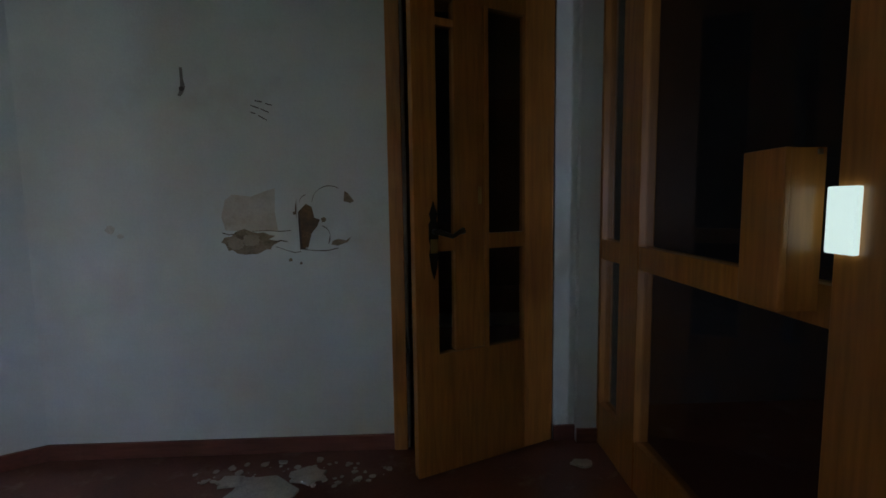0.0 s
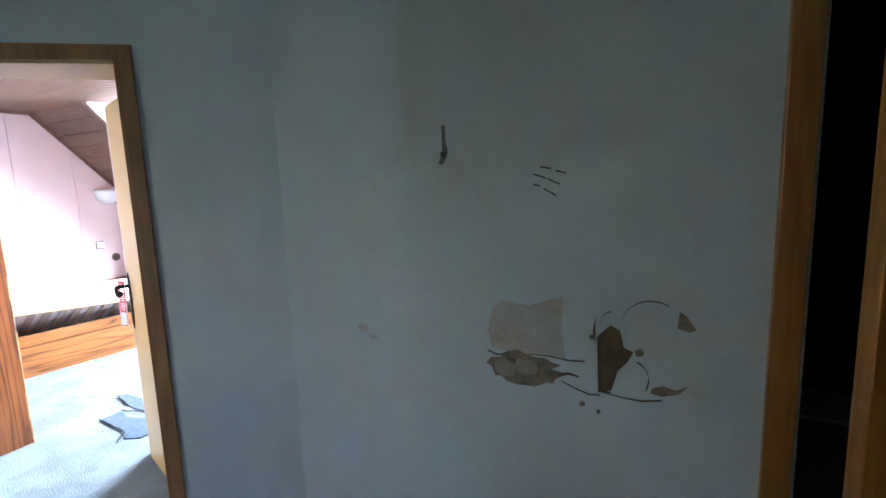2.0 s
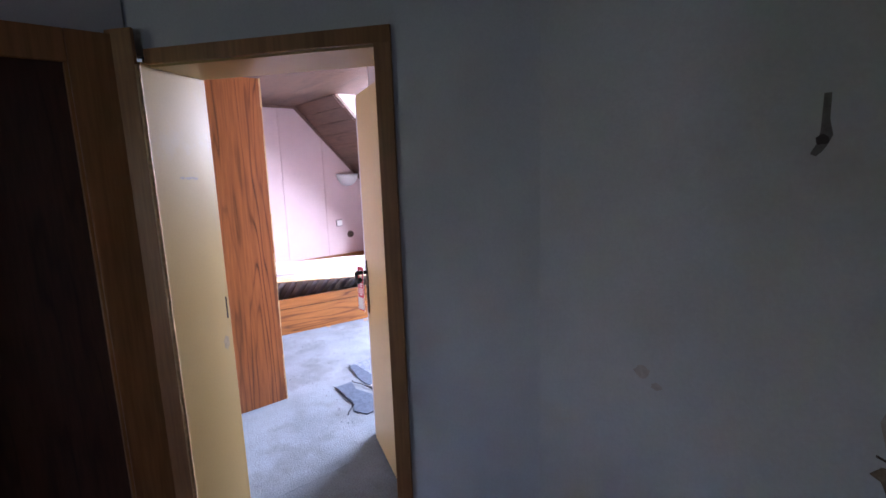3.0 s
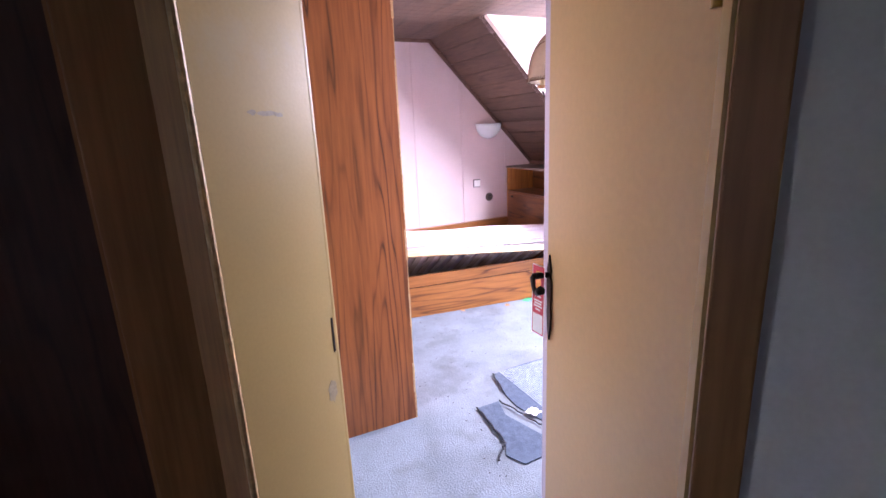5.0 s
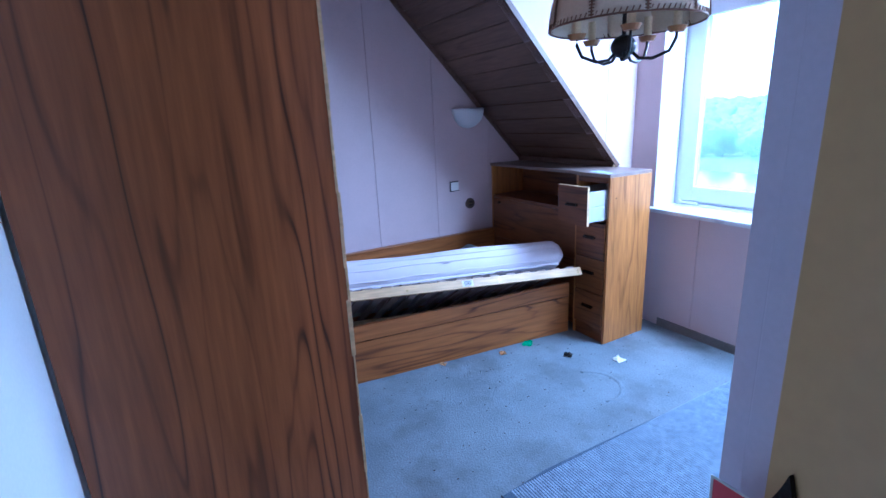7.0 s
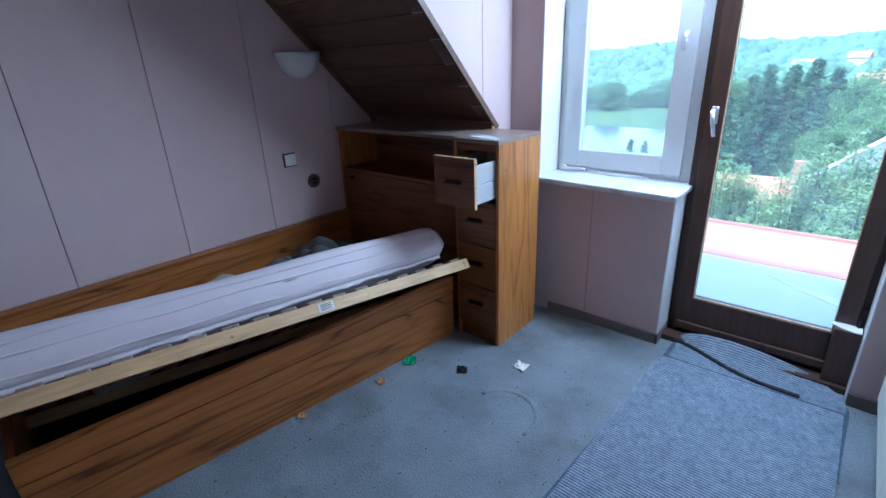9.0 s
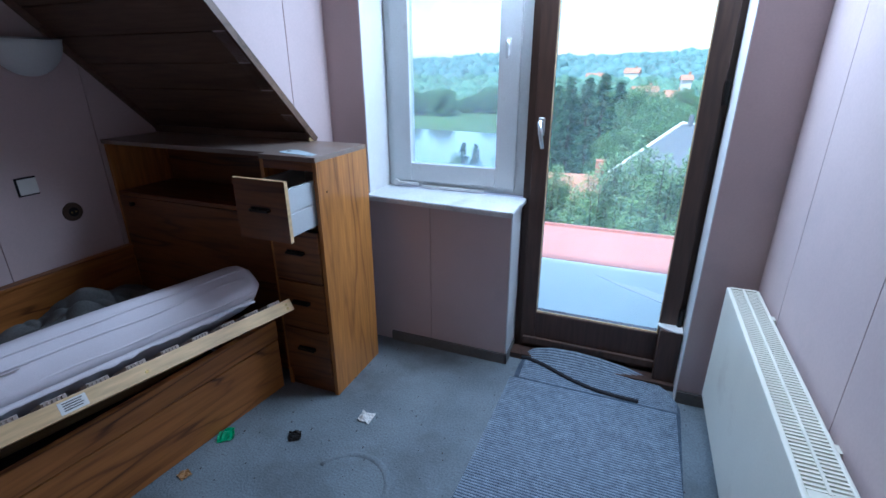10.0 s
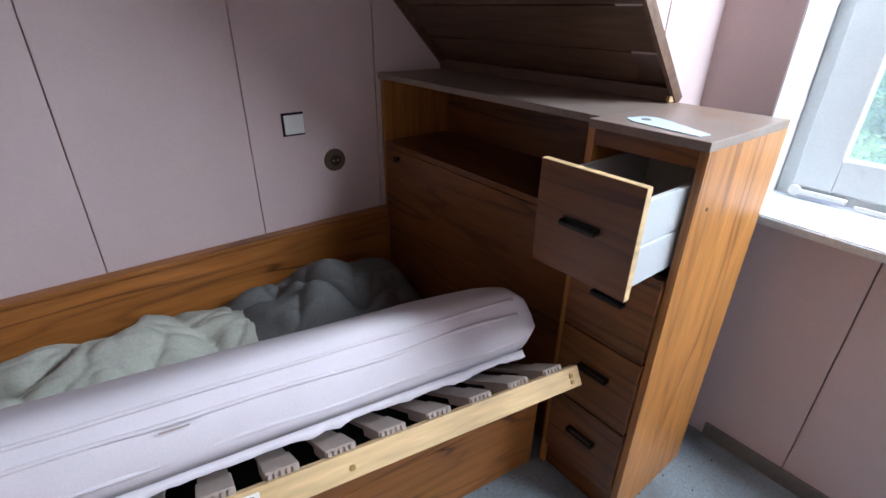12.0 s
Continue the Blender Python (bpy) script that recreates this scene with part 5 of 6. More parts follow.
for y0, y1 in ((2.205, 2.405), (1.21, 2.04), (-1.4, -0.4)):
    box_part("rail", (0.004, 0.056, y0, y1, 0.868, 0.955), M_PINE, gp, bevel=0.003)
    box_part("rail", (0.004, 0.056, y0, y1, 0.0, 0.20), M_PINE, gp, bevel=0.003)
    box_part("rail", (0.004, 0.056, y0, y1, 2.38, 2.5), M_PINE, gp, bevel=0.003)
    pane("pane", (0.026, 0.032, y0, y1, 0.195, 0.872), M_DARKGLASS, gp)
    pane("pane", (0.026, 0.032, y0, y1, 0.951, 2.385), M_DARKGLASS, gp)
box_part("end_panel", (0.0, 0.06, -2.2, -1.6, 0, 2.5), M_PINE, gp)
# unseen solid panel added to block the stair lamp beside its band
box_part("end_panel", (0.004, 0.056, -0.2, 0.92, 0, 2.5), M_PINE, gp)
bx = thing("wooden_box", pose(1.14, 1.225, 0.90), "varnished wooden box fixed to the partition rail", "box")
box_part("front_board", (-0.085, -0.070, 0.012, 0.135, 0.0, 0.328), M_PINE, bx, bevel=0.004)
box_part("side_board", (-0.070, -0.001, 0.013, 0.027, 0.0, 0.326), M_PINE, bx)
box_part("side_board", (-0.070, -0.001, 0.12, 0.134, 0.0, 0.326), M_PINE, bx)
box_part("lid", (-0.070, -0.001, 0.027, 0.12, 0.311, 0.325), M_PINE, bx)
box_part("screw_cap", (-0.02, -0.01, 0.010, 0.013, 0.313, 0.323), M_CHROME, bx)
ls = thing("lit_switch", pose(1.139, 1.185, 1.085), "glowing pale green-white switch plate on the post", "light switch")
box_part("plate", (-0.014, 0.0, -0.032, 0.032, -0.064, 0.064), M_LITSWITCH, ls, bevel=0.004)

# hall: dark door at the end
d4 = thing("door_4", pose(-2.55, 0.5, 0), "dark closed wooden door in a brown frame", "door", kind="structure")
box_part("casing", (0.0, 0.02, 0.88, 1.04, 0, 2.10), M_FRAMEBROWN, d4, bevel=0.004)
box_part("casing", (0.0, 0.02, -0.08, 0.0, 0, 2.10), M_FRAMEBROWN, d4, bevel=0.004)
box_part("casing", (0.0, 0.019, 0.0, 0.88, 1.99, 2.10), M_FRAMEBROWN, d4, bevel=0.004)
box_part("leaf", (-0.14, -0.10, 0.0, 0.88, 0.01, 2.03), M_DARKWOOD, d4)
box_part("lining", (-0.18, 0.0, 0.87, 0.88, 0, 2.0), M_FRAMEBROWN, d4)

# ---- hall: damaged plaster, scuffs ----
def patch(parent, outline, material, label="", proud=0.0015, name="patch"):
    bm = bmesh.new()
    bm_prism(bm, outline, 0, proud)
    bm_move(bm, Matrix(((1, 0, 0, 0), (0, 0, -1, 2.43), (0, 1, 0, 0), (0, 0, 0, 1))))
    return part(name, bm, material, parent, label)


def ragged(cx, cz, rx, rz, seed, k=26, rough=0.22):
    r_ = random.Random(seed)
    return [(cx + rx * math.cos(i * math.tau / k) * (1 + r_.uniform(-rough, rough)), cz + rz * math.sin(i * math.tau / k) * (1 + r_.uniform(-rough, rough))) for i in range(k)]


HW = ob["wall_hall_north"]

patch(HW, [(-0.511, 1.15), (-0.48, 1.175), (-0.40, 1.165), (-0.33, 1.19), (-0.295, 1.20), (-0.30, 1.10), (-0.29, 1.015), (-0.40, 1.012), (-0.515, 1.02), (-0.53, 1.08)], plain("bared_grey_plaster", (0.53, 0.51, 0.46), 0.95, var=0.12, scale=14, bump=0.4, dirt=(0.42, 0.37, 0.29), dirt_at=0.58, dirt_scale=12), "shallow scraped plaster")
patch(HW, ragged(-0.42, 0.968, 0.115, 0.048, 2), M_BROKEN, "crumbled brown plaster", 0.002)
patch(HW, ragged(-0.475, 0.962, 0.035, 0.028, 7), plain("loose_plaster_flake", (0.31, 0.265, 0.20), 0.9, var=0.2, scale=20, bump=0.5), "loose plaster flake", 0.006)
patch(HW, ragged(-0.405, 0.975, 0.04, 0.026, 9), ob["patch.002"].data.materials[0], "loose plaster flake", 0.006)
patch(HW, [(-0.20, 1.095), (-0.165, 1.13), (-0.14, 1.118), (-0.13, 1.07), (-0.105, 1.06), (-0.12, 1.03), (-0.145, 1.0), (-0.16, 0.94), (-0.195, 0.935)], M_HOLE, "deep hole showing brown masonry", 0.0025)
patch(HW, [(-0.200, 1.095), (-0.192, 1.09), (-0.186, 0.94), (-0.16, 0.934), (-0.196, 0.930)], M_DARKHOLE, "dark edge of the hole", 0.003)
patch(HW, [(0.005, 1.185), (0.02, 1.175), (0.045, 1.14), (0.03, 1.132), (0.0, 1.14)], M_BROKEN, "three-cornered plaster chip", 0.002)
patch(HW, [(-0.055, 0.965), (-0.03, 0.975), (0.005, 0.968), (0.03, 0.985), (0.012, 0.96), (-0.03, 0.945), (-0.06, 0.95)], M_BROKEN, "plaster chip", 0.002)


def crack(points, w, material=M_DARKHOLE):
    """A thin ragged crack line on the plaster."""
    r_ = random.Random(len(points))
    up = [(x, z + w * r_.uniform(0.3, 1.0)) for x, z in points]
    dn = [(x, z - w * r_.uniform(0.3, 1.0)) for x, z in points]
    patch(HW, up + dn[::-1], material, "crack in the plaster", 0.0032, "crack")


def arc(cx, cz, r, a0, a1, k=12):
    return [(cx + r * math.cos(radians(a0 + (a1 - a0) * i / k)), cz + r * math.sin(radians(a0 + (a1 - a0) * i / k))) for i in range(k + 1)]


crack([(-0.40, 1.014), (-0.34, 1.018), (-0.28, 1.012), (-0.235, 1.016)], 0.0025)
crack([(-0.31, 0.965), (-0.28, 0.972), (-0.25, 0.966)], 0.004)
crack([(-0.30, 0.945), (-0.26, 0.93), (-0.22, 0.918), (-0.19, 0.922)], 0.0022)
crack([(-0.19, 0.932), (-0.13, 0.925), (-0.08, 0.924), (-0.03, 0.935)], 0.003)
crack(arc(-0.06, 1.13, 0.078, 175, 60), 0.0022)
crack(arc(-0.115, 0.985, 0.052, 70, -35), 0.003)
crack(arc(-0.16, 1.14, 0.03, 190, 100, 6), 0.003)
crack([(-0.205, 1.15), (-0.212, 1.11), (-0.206, 1.07)], 0.003, M_BROKEN)
crack([(-0.53, 1.01), (-0.50, 1.0), (-0.47, 1.005)], 0.003)
for x, z, r_ in ((-0.24, 0.885, 0.008), (-0.195, 0.87, 0.006), (-0.09, 1.06, 0.012), (-0.215, 1.09, 0.008)):
    patch(HW, ragged(x, z, r_, r_, int(x * -100), 9), M_BROKEN, "small plaster spot", 0.0022)
# scuffs and pencil strokes
mk = thing("wall_scuff", pose(0, 0, 0), "dark drip-shaped scuff on the plaster wall", "scuff")
patch(mk, [(-0.668, 1.71), (-0.656, 1.71), (-0.655, 1.66), (-0.648, 1.63), (-0.655, 1.612), (-0.662, 1.60), (-0.672, 1.59), (-0.682, 1.595), (-0.672, 1.615), (-0.668, 1.64)], plain("grey_scuff", (0.17, 0.165, 0.16), 0.9, var=0.3, scale=40), "", 0.0012)
patch(mk, ragged(-0.664, 1.622, 0.012, 0.010, 4, 12), M_SCRATCH, "", 0.0016)
for i, (x0, z0, x1, z1) in enumerate(((-0.380, 1.552, -0.345, 1.540), (-0.340, 1.538, -0.305, 1.522), (-0.382, 1.524, -0.362, 1.518), (-0.350, 1.510, -0.315, 1.490), (-0.362, 1.572, -0.330, 1.566), (-0.318, 1.560, -0.29, 1.552))):
    patch(mk, [(x0, z0 + 0.002), (x1, z1 + 0.002), (x1, z1 - 0.0025), (x0, z0 - 0.0025)], M_SCRATCH, "", 0.0012, "stroke")
sm = plain("faint_grey_smear", (0.53, 0.52, 0.49), 0.9, var=0.15, scale=30)
patch(mk, ragged(-1.005, 1.03, 0.022, 0.018, 14, 14), sm, "", 0.0008, "smear")
patch(mk, ragged(-0.965, 1.0, 0.014, 0.010, 15, 14), sm, "", 0.0008, "smear")

# rubble on the hall floor
def rubble(cx, cy, rx, ry, k, seed, size):
    r_ = random.Random(seed)
    bm = bmesh.new()
    for i in range(k):
        a, q = r_.uniform(0, math.tau), math.sqrt(r_.random())
        x, y = cx + rx * q * math.cos(a), cy + ry * q * math.sin(a)
        s_ = r_.uniform(0.2, 1.0) ** 2 * size
        st = len(bm.verts)
        o_ = [(s_ * math.cos(t_ * math.tau / 6) * r_.uniform(0.6, 1.2), s_ * math.sin(t_ * math.tau / 6) * r_.uniform(0.6, 1.2)) for t_ in range(6)]
        bm_prism(bm, o_, 0, s_ * r_.uniform(0.1, 0.35))
        bm_move(bm, pose(x, y, 0.0, r_.uniform(-6, 6), r_.uniform(-6, 6), r_.uniform(0, 360)), st)
    return bm


tagged(part("rubble", rubble(-0.22, 2.24, 0.42, 0.11, 90, 4, 0.020), M_DEBRIS), "pale plaster rubble along the baseboard", "rubble", kind="stuff")
for i, (x, y, r_) in enumerate(((-0.31, 2.12, 0.12), (-0.15, 2.22, 0.07), (-0.45, 2.19, 0.05), (1.01, 2.235, 0.035))):
    bm = bmesh.new()
    bm_prism(bm, [(p, q) for p, q in ragged(0, 0, r_ * 1.2, r_ * 0.8, 30 + i, 14, 0.3)], 0, 0.010)
    o_ = part("plaster_slab", bm, M_DEBRIS)
    o_.matrix_basis = pose(x, y, 0.0)
    tagged(o_, "flat broken piece of white plaster on the floor", "plaster piece")

# ---- outdoors ----
def leafy(name, rgb, through=0.4, spread=0.3):
    """Foliage: every leaf its own tone, and part of the light shines through it."""
    m = bpy.data.materials.new(name)
    m.use_nodes = True
    n, l = links(m)
    n.remove(n["Principled BSDF"])
    geo, rg_, sc, df, tl, mx = (n.new("ShaderNodeNewGeometry"), n.new("ShaderNodeMapRange"), n.new("ShaderNodeVectorMath"), n.new("ShaderNodeBsdfDiffuse"), n.new("ShaderNodeBsdfTranslucent"), n.new("ShaderNodeMixShader"))
    rg_.inputs["To Min"].default_value, rg_.inputs["To Max"].default_value = 1 - spread, 1 + spread
    sc.operation = "SCALE"
    sc.inputs[0].default_value = rgb
    mx.inputs[0].default_value = through
    l.new(geo.outputs["Random Per Island"], rg_.inputs["Value"]); l.new(rg_.outputs[0], sc.inputs["Scale"])
    l.new(sc.outputs[0], df.inputs[0]); l.new(sc.outputs[0], tl.inputs[0])
    l.new(df.outputs[0], mx.inputs[1]); l.new(tl.outputs[0], mx.inputs[2]); l.new(mx.outputs[0], n["Material Output"].inputs[0])
    return m


# leaf green kept pale, in place of haze over the distant trees
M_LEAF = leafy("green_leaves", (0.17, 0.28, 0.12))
M_LEAF2 = leafy("light_green_leaves", (0.23, 0.34, 0.16))
M_NEEDLE = leafy("dark_needles", (0.085, 0.155, 0.09), 0.25)
M_BARK = plain("bark", (0.10, 0.075, 0.055), 0.9, var=0.3, scale=10, bump=0.6)
M_MEADOW = plain("meadow_grass", (0.055, 0.105, 0.03), 0.95, var=0.3, scale=0.08, fine=2, bump=0)
M_WATER = plain("river_water", (0.08, 0.10, 0.10), 0.12, var=0.05, bump=0.02, scale=0.5, fine=3, spec=1.0)
M_TILE = plain("orange_roof_tiles", (0.40, 0.185, 0.105), 0.85, var=0.25, scale=3)
M_CORR = plain("grey_corrugated_sheet", (0.13, 0.14, 0.145), 0.8, var=0.25, scale=1.5)
M_HOUSE = plain("pale_house_render", (0.62, 0.58, 0.52), 0.9, var=0.1)
M_WINDARK = plain("dark_house_window", (0.04, 0.05, 0.06), 0.1)

structure("balcony_floor", (-6.2, -1.4, 5.2, 6.56, -0.25, -0.05), M_BALCONY, "pale weathered balcony screed", "balcony")
bm = bmesh.new()
bm_box(bm, -6.2, -1.4, 6.562, 7.42, -0.25, -0.046)
bm_box(bm, -6.2, -1.4, 7.42, 7.45, -0.45, -0.02)
structure("balcony_edge", bm, M_REDROOF, "faded red painted balcony edge strip", "balcony")
structure("wall_house", (-6.2, -1.4, 5.3, 7.3, -10, -0.26), M_OUTWALL, "rendered lower storey under the balcony", "wall")
structure("ground", (-1500, 1500, -1500, 1500, -10.4, -10), M_MEADOW, "grass and scrub reaching the horizon", "ground")
bm = bmesh.new()
o_ = [(-130, 60), (-60, 54), (-25, 50), (-12, 56), (-2, 66), (20, 74), (60, 80), (60, 92), (10, 90), (-30, 88), (-80, 92), (-130, 96)]
bm_prism(bm, o_, -10.0, -9.97)
structure("water", bm, M_WATER, "bright calm river reflecting the sky", "river")


def rise(x, v, top, seed):
    """Height of a valley side over the plain; v runs from its foot to its crest."""
    return top * (v ** 0.8) * (0.8 + 0.3 * noise.noise(Vector((x / 160 + seed, 0, 0))))


def hills(name, y0, depth, top, seed, material, label):
    """A long ridge."""
    bm = bmesh.new()
    nx, ny = 140, 12
    grid = [[bm.verts.new((-700 + 1400 * i / nx, y0 + depth * j / ny, -10.2 + rise(-700 + 1400 * i / nx, j / ny, top, seed))) for i in range(nx + 1)] for j in range(ny + 1)]
    for a, b in zip(grid, grid[1:]):
        for i in range(nx):
            bm.faces.new((a[i], a[i + 1], b[i + 1], b[i]))
    return tagged(part(name, bm, material), label, "woods", kind="structure")


def woods(name, y0, depth, top, seed, x0, x1, count, size, material, label):
    """Tree crowns crowded over a valley side, each a small uneven lump."""
    rnd = random.Random(seed)
    vs, fs = [], []
    for i in range(count):
        x, v = rnd.uniform(x0, x1), rnd.random()
        r = size * rnd.uniform(0.6, 1.3)
        h = r * rnd.uniform(0.7, 1.25)
        c = Vector((x, y0 + depth * v, -10 + rise(x, v, top, seed) + h * 0.5))
        k = len(vs)
        vs.append((c.x, c.y, c.z + h))
        for z, w in ((0.72, 0.66), (0.1, 1.0), (-0.6, 0.85)):
            for q in range(6):
                a = q * math.tau / 6 + z
                w2 = w * r * rnd.uniform(0.75, 1.25)
                vs.append((c.x + w2 * math.cos(a), c.y + w2 * math.sin(a), c.z + h * (z + rnd.uniform(-0.12, 0.12))))
        for q in range(6):
            p = (q + 1) % 6
            fs.append((k, k + 1 + q, k + 1 + p))
            for j in (0, 6):
                fs.append((k + 1 + j + q, k + 7 + j + q, k + 7 + j + p, k + 1 + j + p))
    me = bpy.data.meshes.new(name)
    me.from_pydata(vs, [], fs)
    me.polygons.foreach_set("use_smooth", [True] * len(fs))
    me.materials.append(material)
    return tagged(new(name, me), label, "woods", kind="stuff")


# distance haze is mixed into the colours of the far ridge and woods
hills("backdrop_far", 260, 240, 21, 3.0, plain("haze_tinted_far_ground", (0.10, 0.17, 0.18), 0.95, var=0.3, scale=0.05, fine=0.4, bump=0), "ridge beyond the valley, tinted blue-green for haze")
hills("backdrop_near", 135, 90, 5.0, 8.0, plain("wooded_valley_ground", (0.08, 0.15, 0.09), 0.95, var=0.3, scale=0.05, fine=0.4, bump=0), "valley side beyond the river")
woods("far_woods", 262, 236, 21, 3.0, -330, 150, 5200, 3.6, leafy("haze_tinted_far_foliage", (0.135, 0.225, 0.205), 0.2, 0.25), "woods on the ridge, tinted blue-green for haze")
woods("valley_woods", 137, 86, 5.0, 8.0, -190, 90, 2600, 2.1, leafy("valley_foliage", (0.125, 0.215, 0.14), 0.2, 0.3), "green woods on the near valley side")


def leaf_cards(bm, c, r, k, size, rnd, squash=1.0):
    for i in range(k):
        d = Vector((rnd.gauss(0, 1), rnd.gauss(0, 1), rnd.gauss(0, 1)))
        d.normalize()
        p = c + Vector((d.x * r, d.y * r, d.z * r * squash)) * (rnd.random() ** 0.4)
        n1 = Vector((rnd.gauss(0, 1), rnd.gauss(0, 1), rnd.gauss(0, 1))).normalized()
        n2 = n1.cross(Vector((rnd.gauss(0, 1), rnd.gauss(0, 1), rnd.gauss(0, 1)))).normalized()
        s_ = size * rnd.uniform(0.6, 1.3)
        vs = [bm.verts.new(p + n1 * s_), bm.verts.new(p + n2 * s_ * 0.55), bm.verts.new(p - n1 * s_), bm.verts.new(p - n2 * s_ * 0.55)]
        bm.faces.new(vs)


def broadleaf(name, height, spread, seed, material, clumps=60, per=110, size=0.14):
    rnd = random.Random(seed)
    t = new(name)
    bm = bmesh.new()
    bm_tube(bm, [(0, 0, -0.2), (0.05 * height * rnd.uniform(-0.4, 0.4), 0, height * 0.35), (0.1, 0.05, height * 0.6), (0, 0, height * 0.85)], [height * 0.022, height * 0.016, height * 0.01, height * 0.003], 8)
    tops = []
    for i in range(10):
        a, z = rnd.uniform(0, math.tau), height * rnd.uniform(0.25, 0.7)
        e = Vector((math.cos(a) * spread * rnd.uniform(0.5, 0.95), math.sin(a) * spread * rnd.uniform(0.5, 0.95), z + height * rnd.uniform(0.1, 0.25)))
        bm_tube(bm, [(0, 0, z), e * 0.5 + Vector((0, 0, z * 0.5 + 0.1)), e], [height * 0.008, height * 0.005, height * 0.002], 6)
        tops.append(e)
    part("trunk", bm, M_BARK, t)
    bm = bmesh.new()
    for i in range(clumps):
        if i < len(tops):
            c = tops[i]
        else:
            a, q = rnd.uniform(0, math.tau), math.sqrt(rnd.random())
            v = rnd.uniform(0.22, 1.0)
            w = spread * math.sin(math.pi * min(1, v * 0.86 + 0.08)) ** 0.6
            c = Vector((math.cos(a) * q * w, math.sin(a) * q * w, v * height))
        leaf_cards(bm, c, spread * rnd.uniform(0.16, 0.36), per, size, rnd, 0.8)
    part("crown", bm, material, t)
    return t


def conifer(name, height, spread, seed, material):
    rnd = random.Random(seed)
    t = new(name)
    bm = bmesh.new()
    bm_tube(bm, [(0, 0, -0.2), (0, 0, height * 0.5), (0, 0, height)], [height * 0.018, height * 0.011, 0.01], 8)
    part("trunk", bm, M_BARK, t)
    bm = bmesh.new()
    tiers = 26
    for j in range(tiers):
        v = j / tiers
        z = height * (0.08 + 0.92 * v)
        w = spread * (1 - v) ** 0.85 * rnd.uniform(0.8, 1.15)
        for i in range(max(5, int(13 * (1 - v)))):
            a = rnd.uniform(0, math.tau)
            tip = Vector((math.cos(a) * w, math.sin(a) * w, z - 0.22 * w))
            for q in range(46):
                u_ = rnd.uniform(0.15, 1.0)
                p = Vector((0, 0, z)).lerp(tip, u_) + Vector((rnd.gauss(0, 0.12), rnd.gauss(0, 0.12), rnd.gauss(0, 0.10)))
                d = Vector((math.cos(a + rnd.uniform(-0.9, 0.9)), math.sin(a + rnd.uniform(-0.9, 0.9)), rnd.uniform(-0.5, 0.1))) * rnd.uniform(0.12, 0.26)
                e = Vector((rnd.gauss(0, 1), rnd.gauss(0, 1), rnd.gauss(0, 1))).normalized() * 0.07
                bm.faces.new([bm.verts.new(p - d), bm.verts.new(p + e), bm.verts.new(p + d), bm.verts.new(p - e)])
    part("crown", bm, material, t)
    return t


def sapling(name, height, spread, seed, material, shoots=22, per=900, size=0.052):
    """A multi-stemmed young tree: slender upright shoots, each feathered with small leaves."""
    rnd = random.Random(seed)
    t = new(name)
    bt, bc = bmesh.new(), bmesh.new()
    for i in range(shoots):
        a, out = rnd.uniform(0, math.tau), spread * math.sqrt(rnd.random())
        top = height * (1 - 0.24 * (out / spread) ** 1.5) * rnd.uniform(0.84, 1.0)
        foot, tip = Vector((0.12 * out * math.cos(a), 0.12 * out * math.sin(a), -0.2)), Vector((out * math.cos(a), out * math.sin(a), top))
        knee = Vector((0.75 * out * math.cos(a + 0.2), 0.75 * out * math.sin(a + 0.2), top * 0.55))
        curve = [foot.lerp(knee, v).lerp(knee.lerp(tip, v), v) for v in [j / 7 for j in range(8)]]
        bm_tube(bt, curve, [0.05 * (1 - j / 7.5) + 0.006 for j in range(8)], 5)
        for j in range(per):
            v = 0.38 + 0.62 * rnd.random() ** 0.8
            p = foot.lerp(knee, v).lerp(knee.lerp(tip, v), v)
            wide = 0.62 * spread * (1.10 - v) ** 0.6 * math.sqrt(rnd.random())
            b = rnd.uniform(0, math.tau)
            p = p + Vector((wide * math.cos(b), wide * math.sin(b), wide * rnd.uniform(-0.1, 0.7)))
            d = Vector((math.cos(b) + rnd.gauss(0, 0.5), math.sin(b) + rnd.gauss(0, 0.5), rnd.uniform(-0.5, 0.6))).normalized()
            w = d.cross(Vector((rnd.gauss(0, 0.6), rnd.gauss(0, 0.6), 1))).normalized()
            k = size * rnd.uniform(0.6, 1.35)
            bc.faces.new([bc.verts.new(p - d * k), bc.verts.new(p + w * k * 0.5), bc.verts.new(p + d * k), bc.verts.new(p - w * k * 0.5)])
    part("trunk", bt, M_BARK, t)
    part("crown", bc, material, t)
    return t


G = -10.0
tA = tagged(conifer("conifer_tree", 11.6, 3.0, 1, M_NEEDLE), "tall dark green spruce in the garden below", "tree", "spruces below the house")
tA.matrix_basis = pose(-6.3, 45, G)
tA.scale = (0.95, 0.95, 0.95)
for x, y, q, r_ in ((-7.6, 46, 0.92, 40), (-8.9, 45, 0.90, 100), (-10.2, 47, 0.86, 150), (-11.5, 45, 0.80, 210), (-5.2, 48, 0.90, 250), (-9.6, 50, 0.92, 300), (-13.0, 48, 0.74, 20), (-7.0, 41.5, 0.62, 55), (-9.3, 41.0, 0.60, 125), (-5.0, 42.0, 0.58, 305), (-11.0, 42.0, 0.58, 185), (-18.3, 45, 0.42, 33), (-17.2, 45.4, 0.41, 80), (-12.9, 44, 0.35, 10)):
    c = copy_thing(tA, pose(x, y, G, 0, 0, r_))
    c.scale = (q * 1.05, q * 1.05, q)
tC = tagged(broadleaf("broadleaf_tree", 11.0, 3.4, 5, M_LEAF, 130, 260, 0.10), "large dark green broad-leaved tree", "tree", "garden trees")
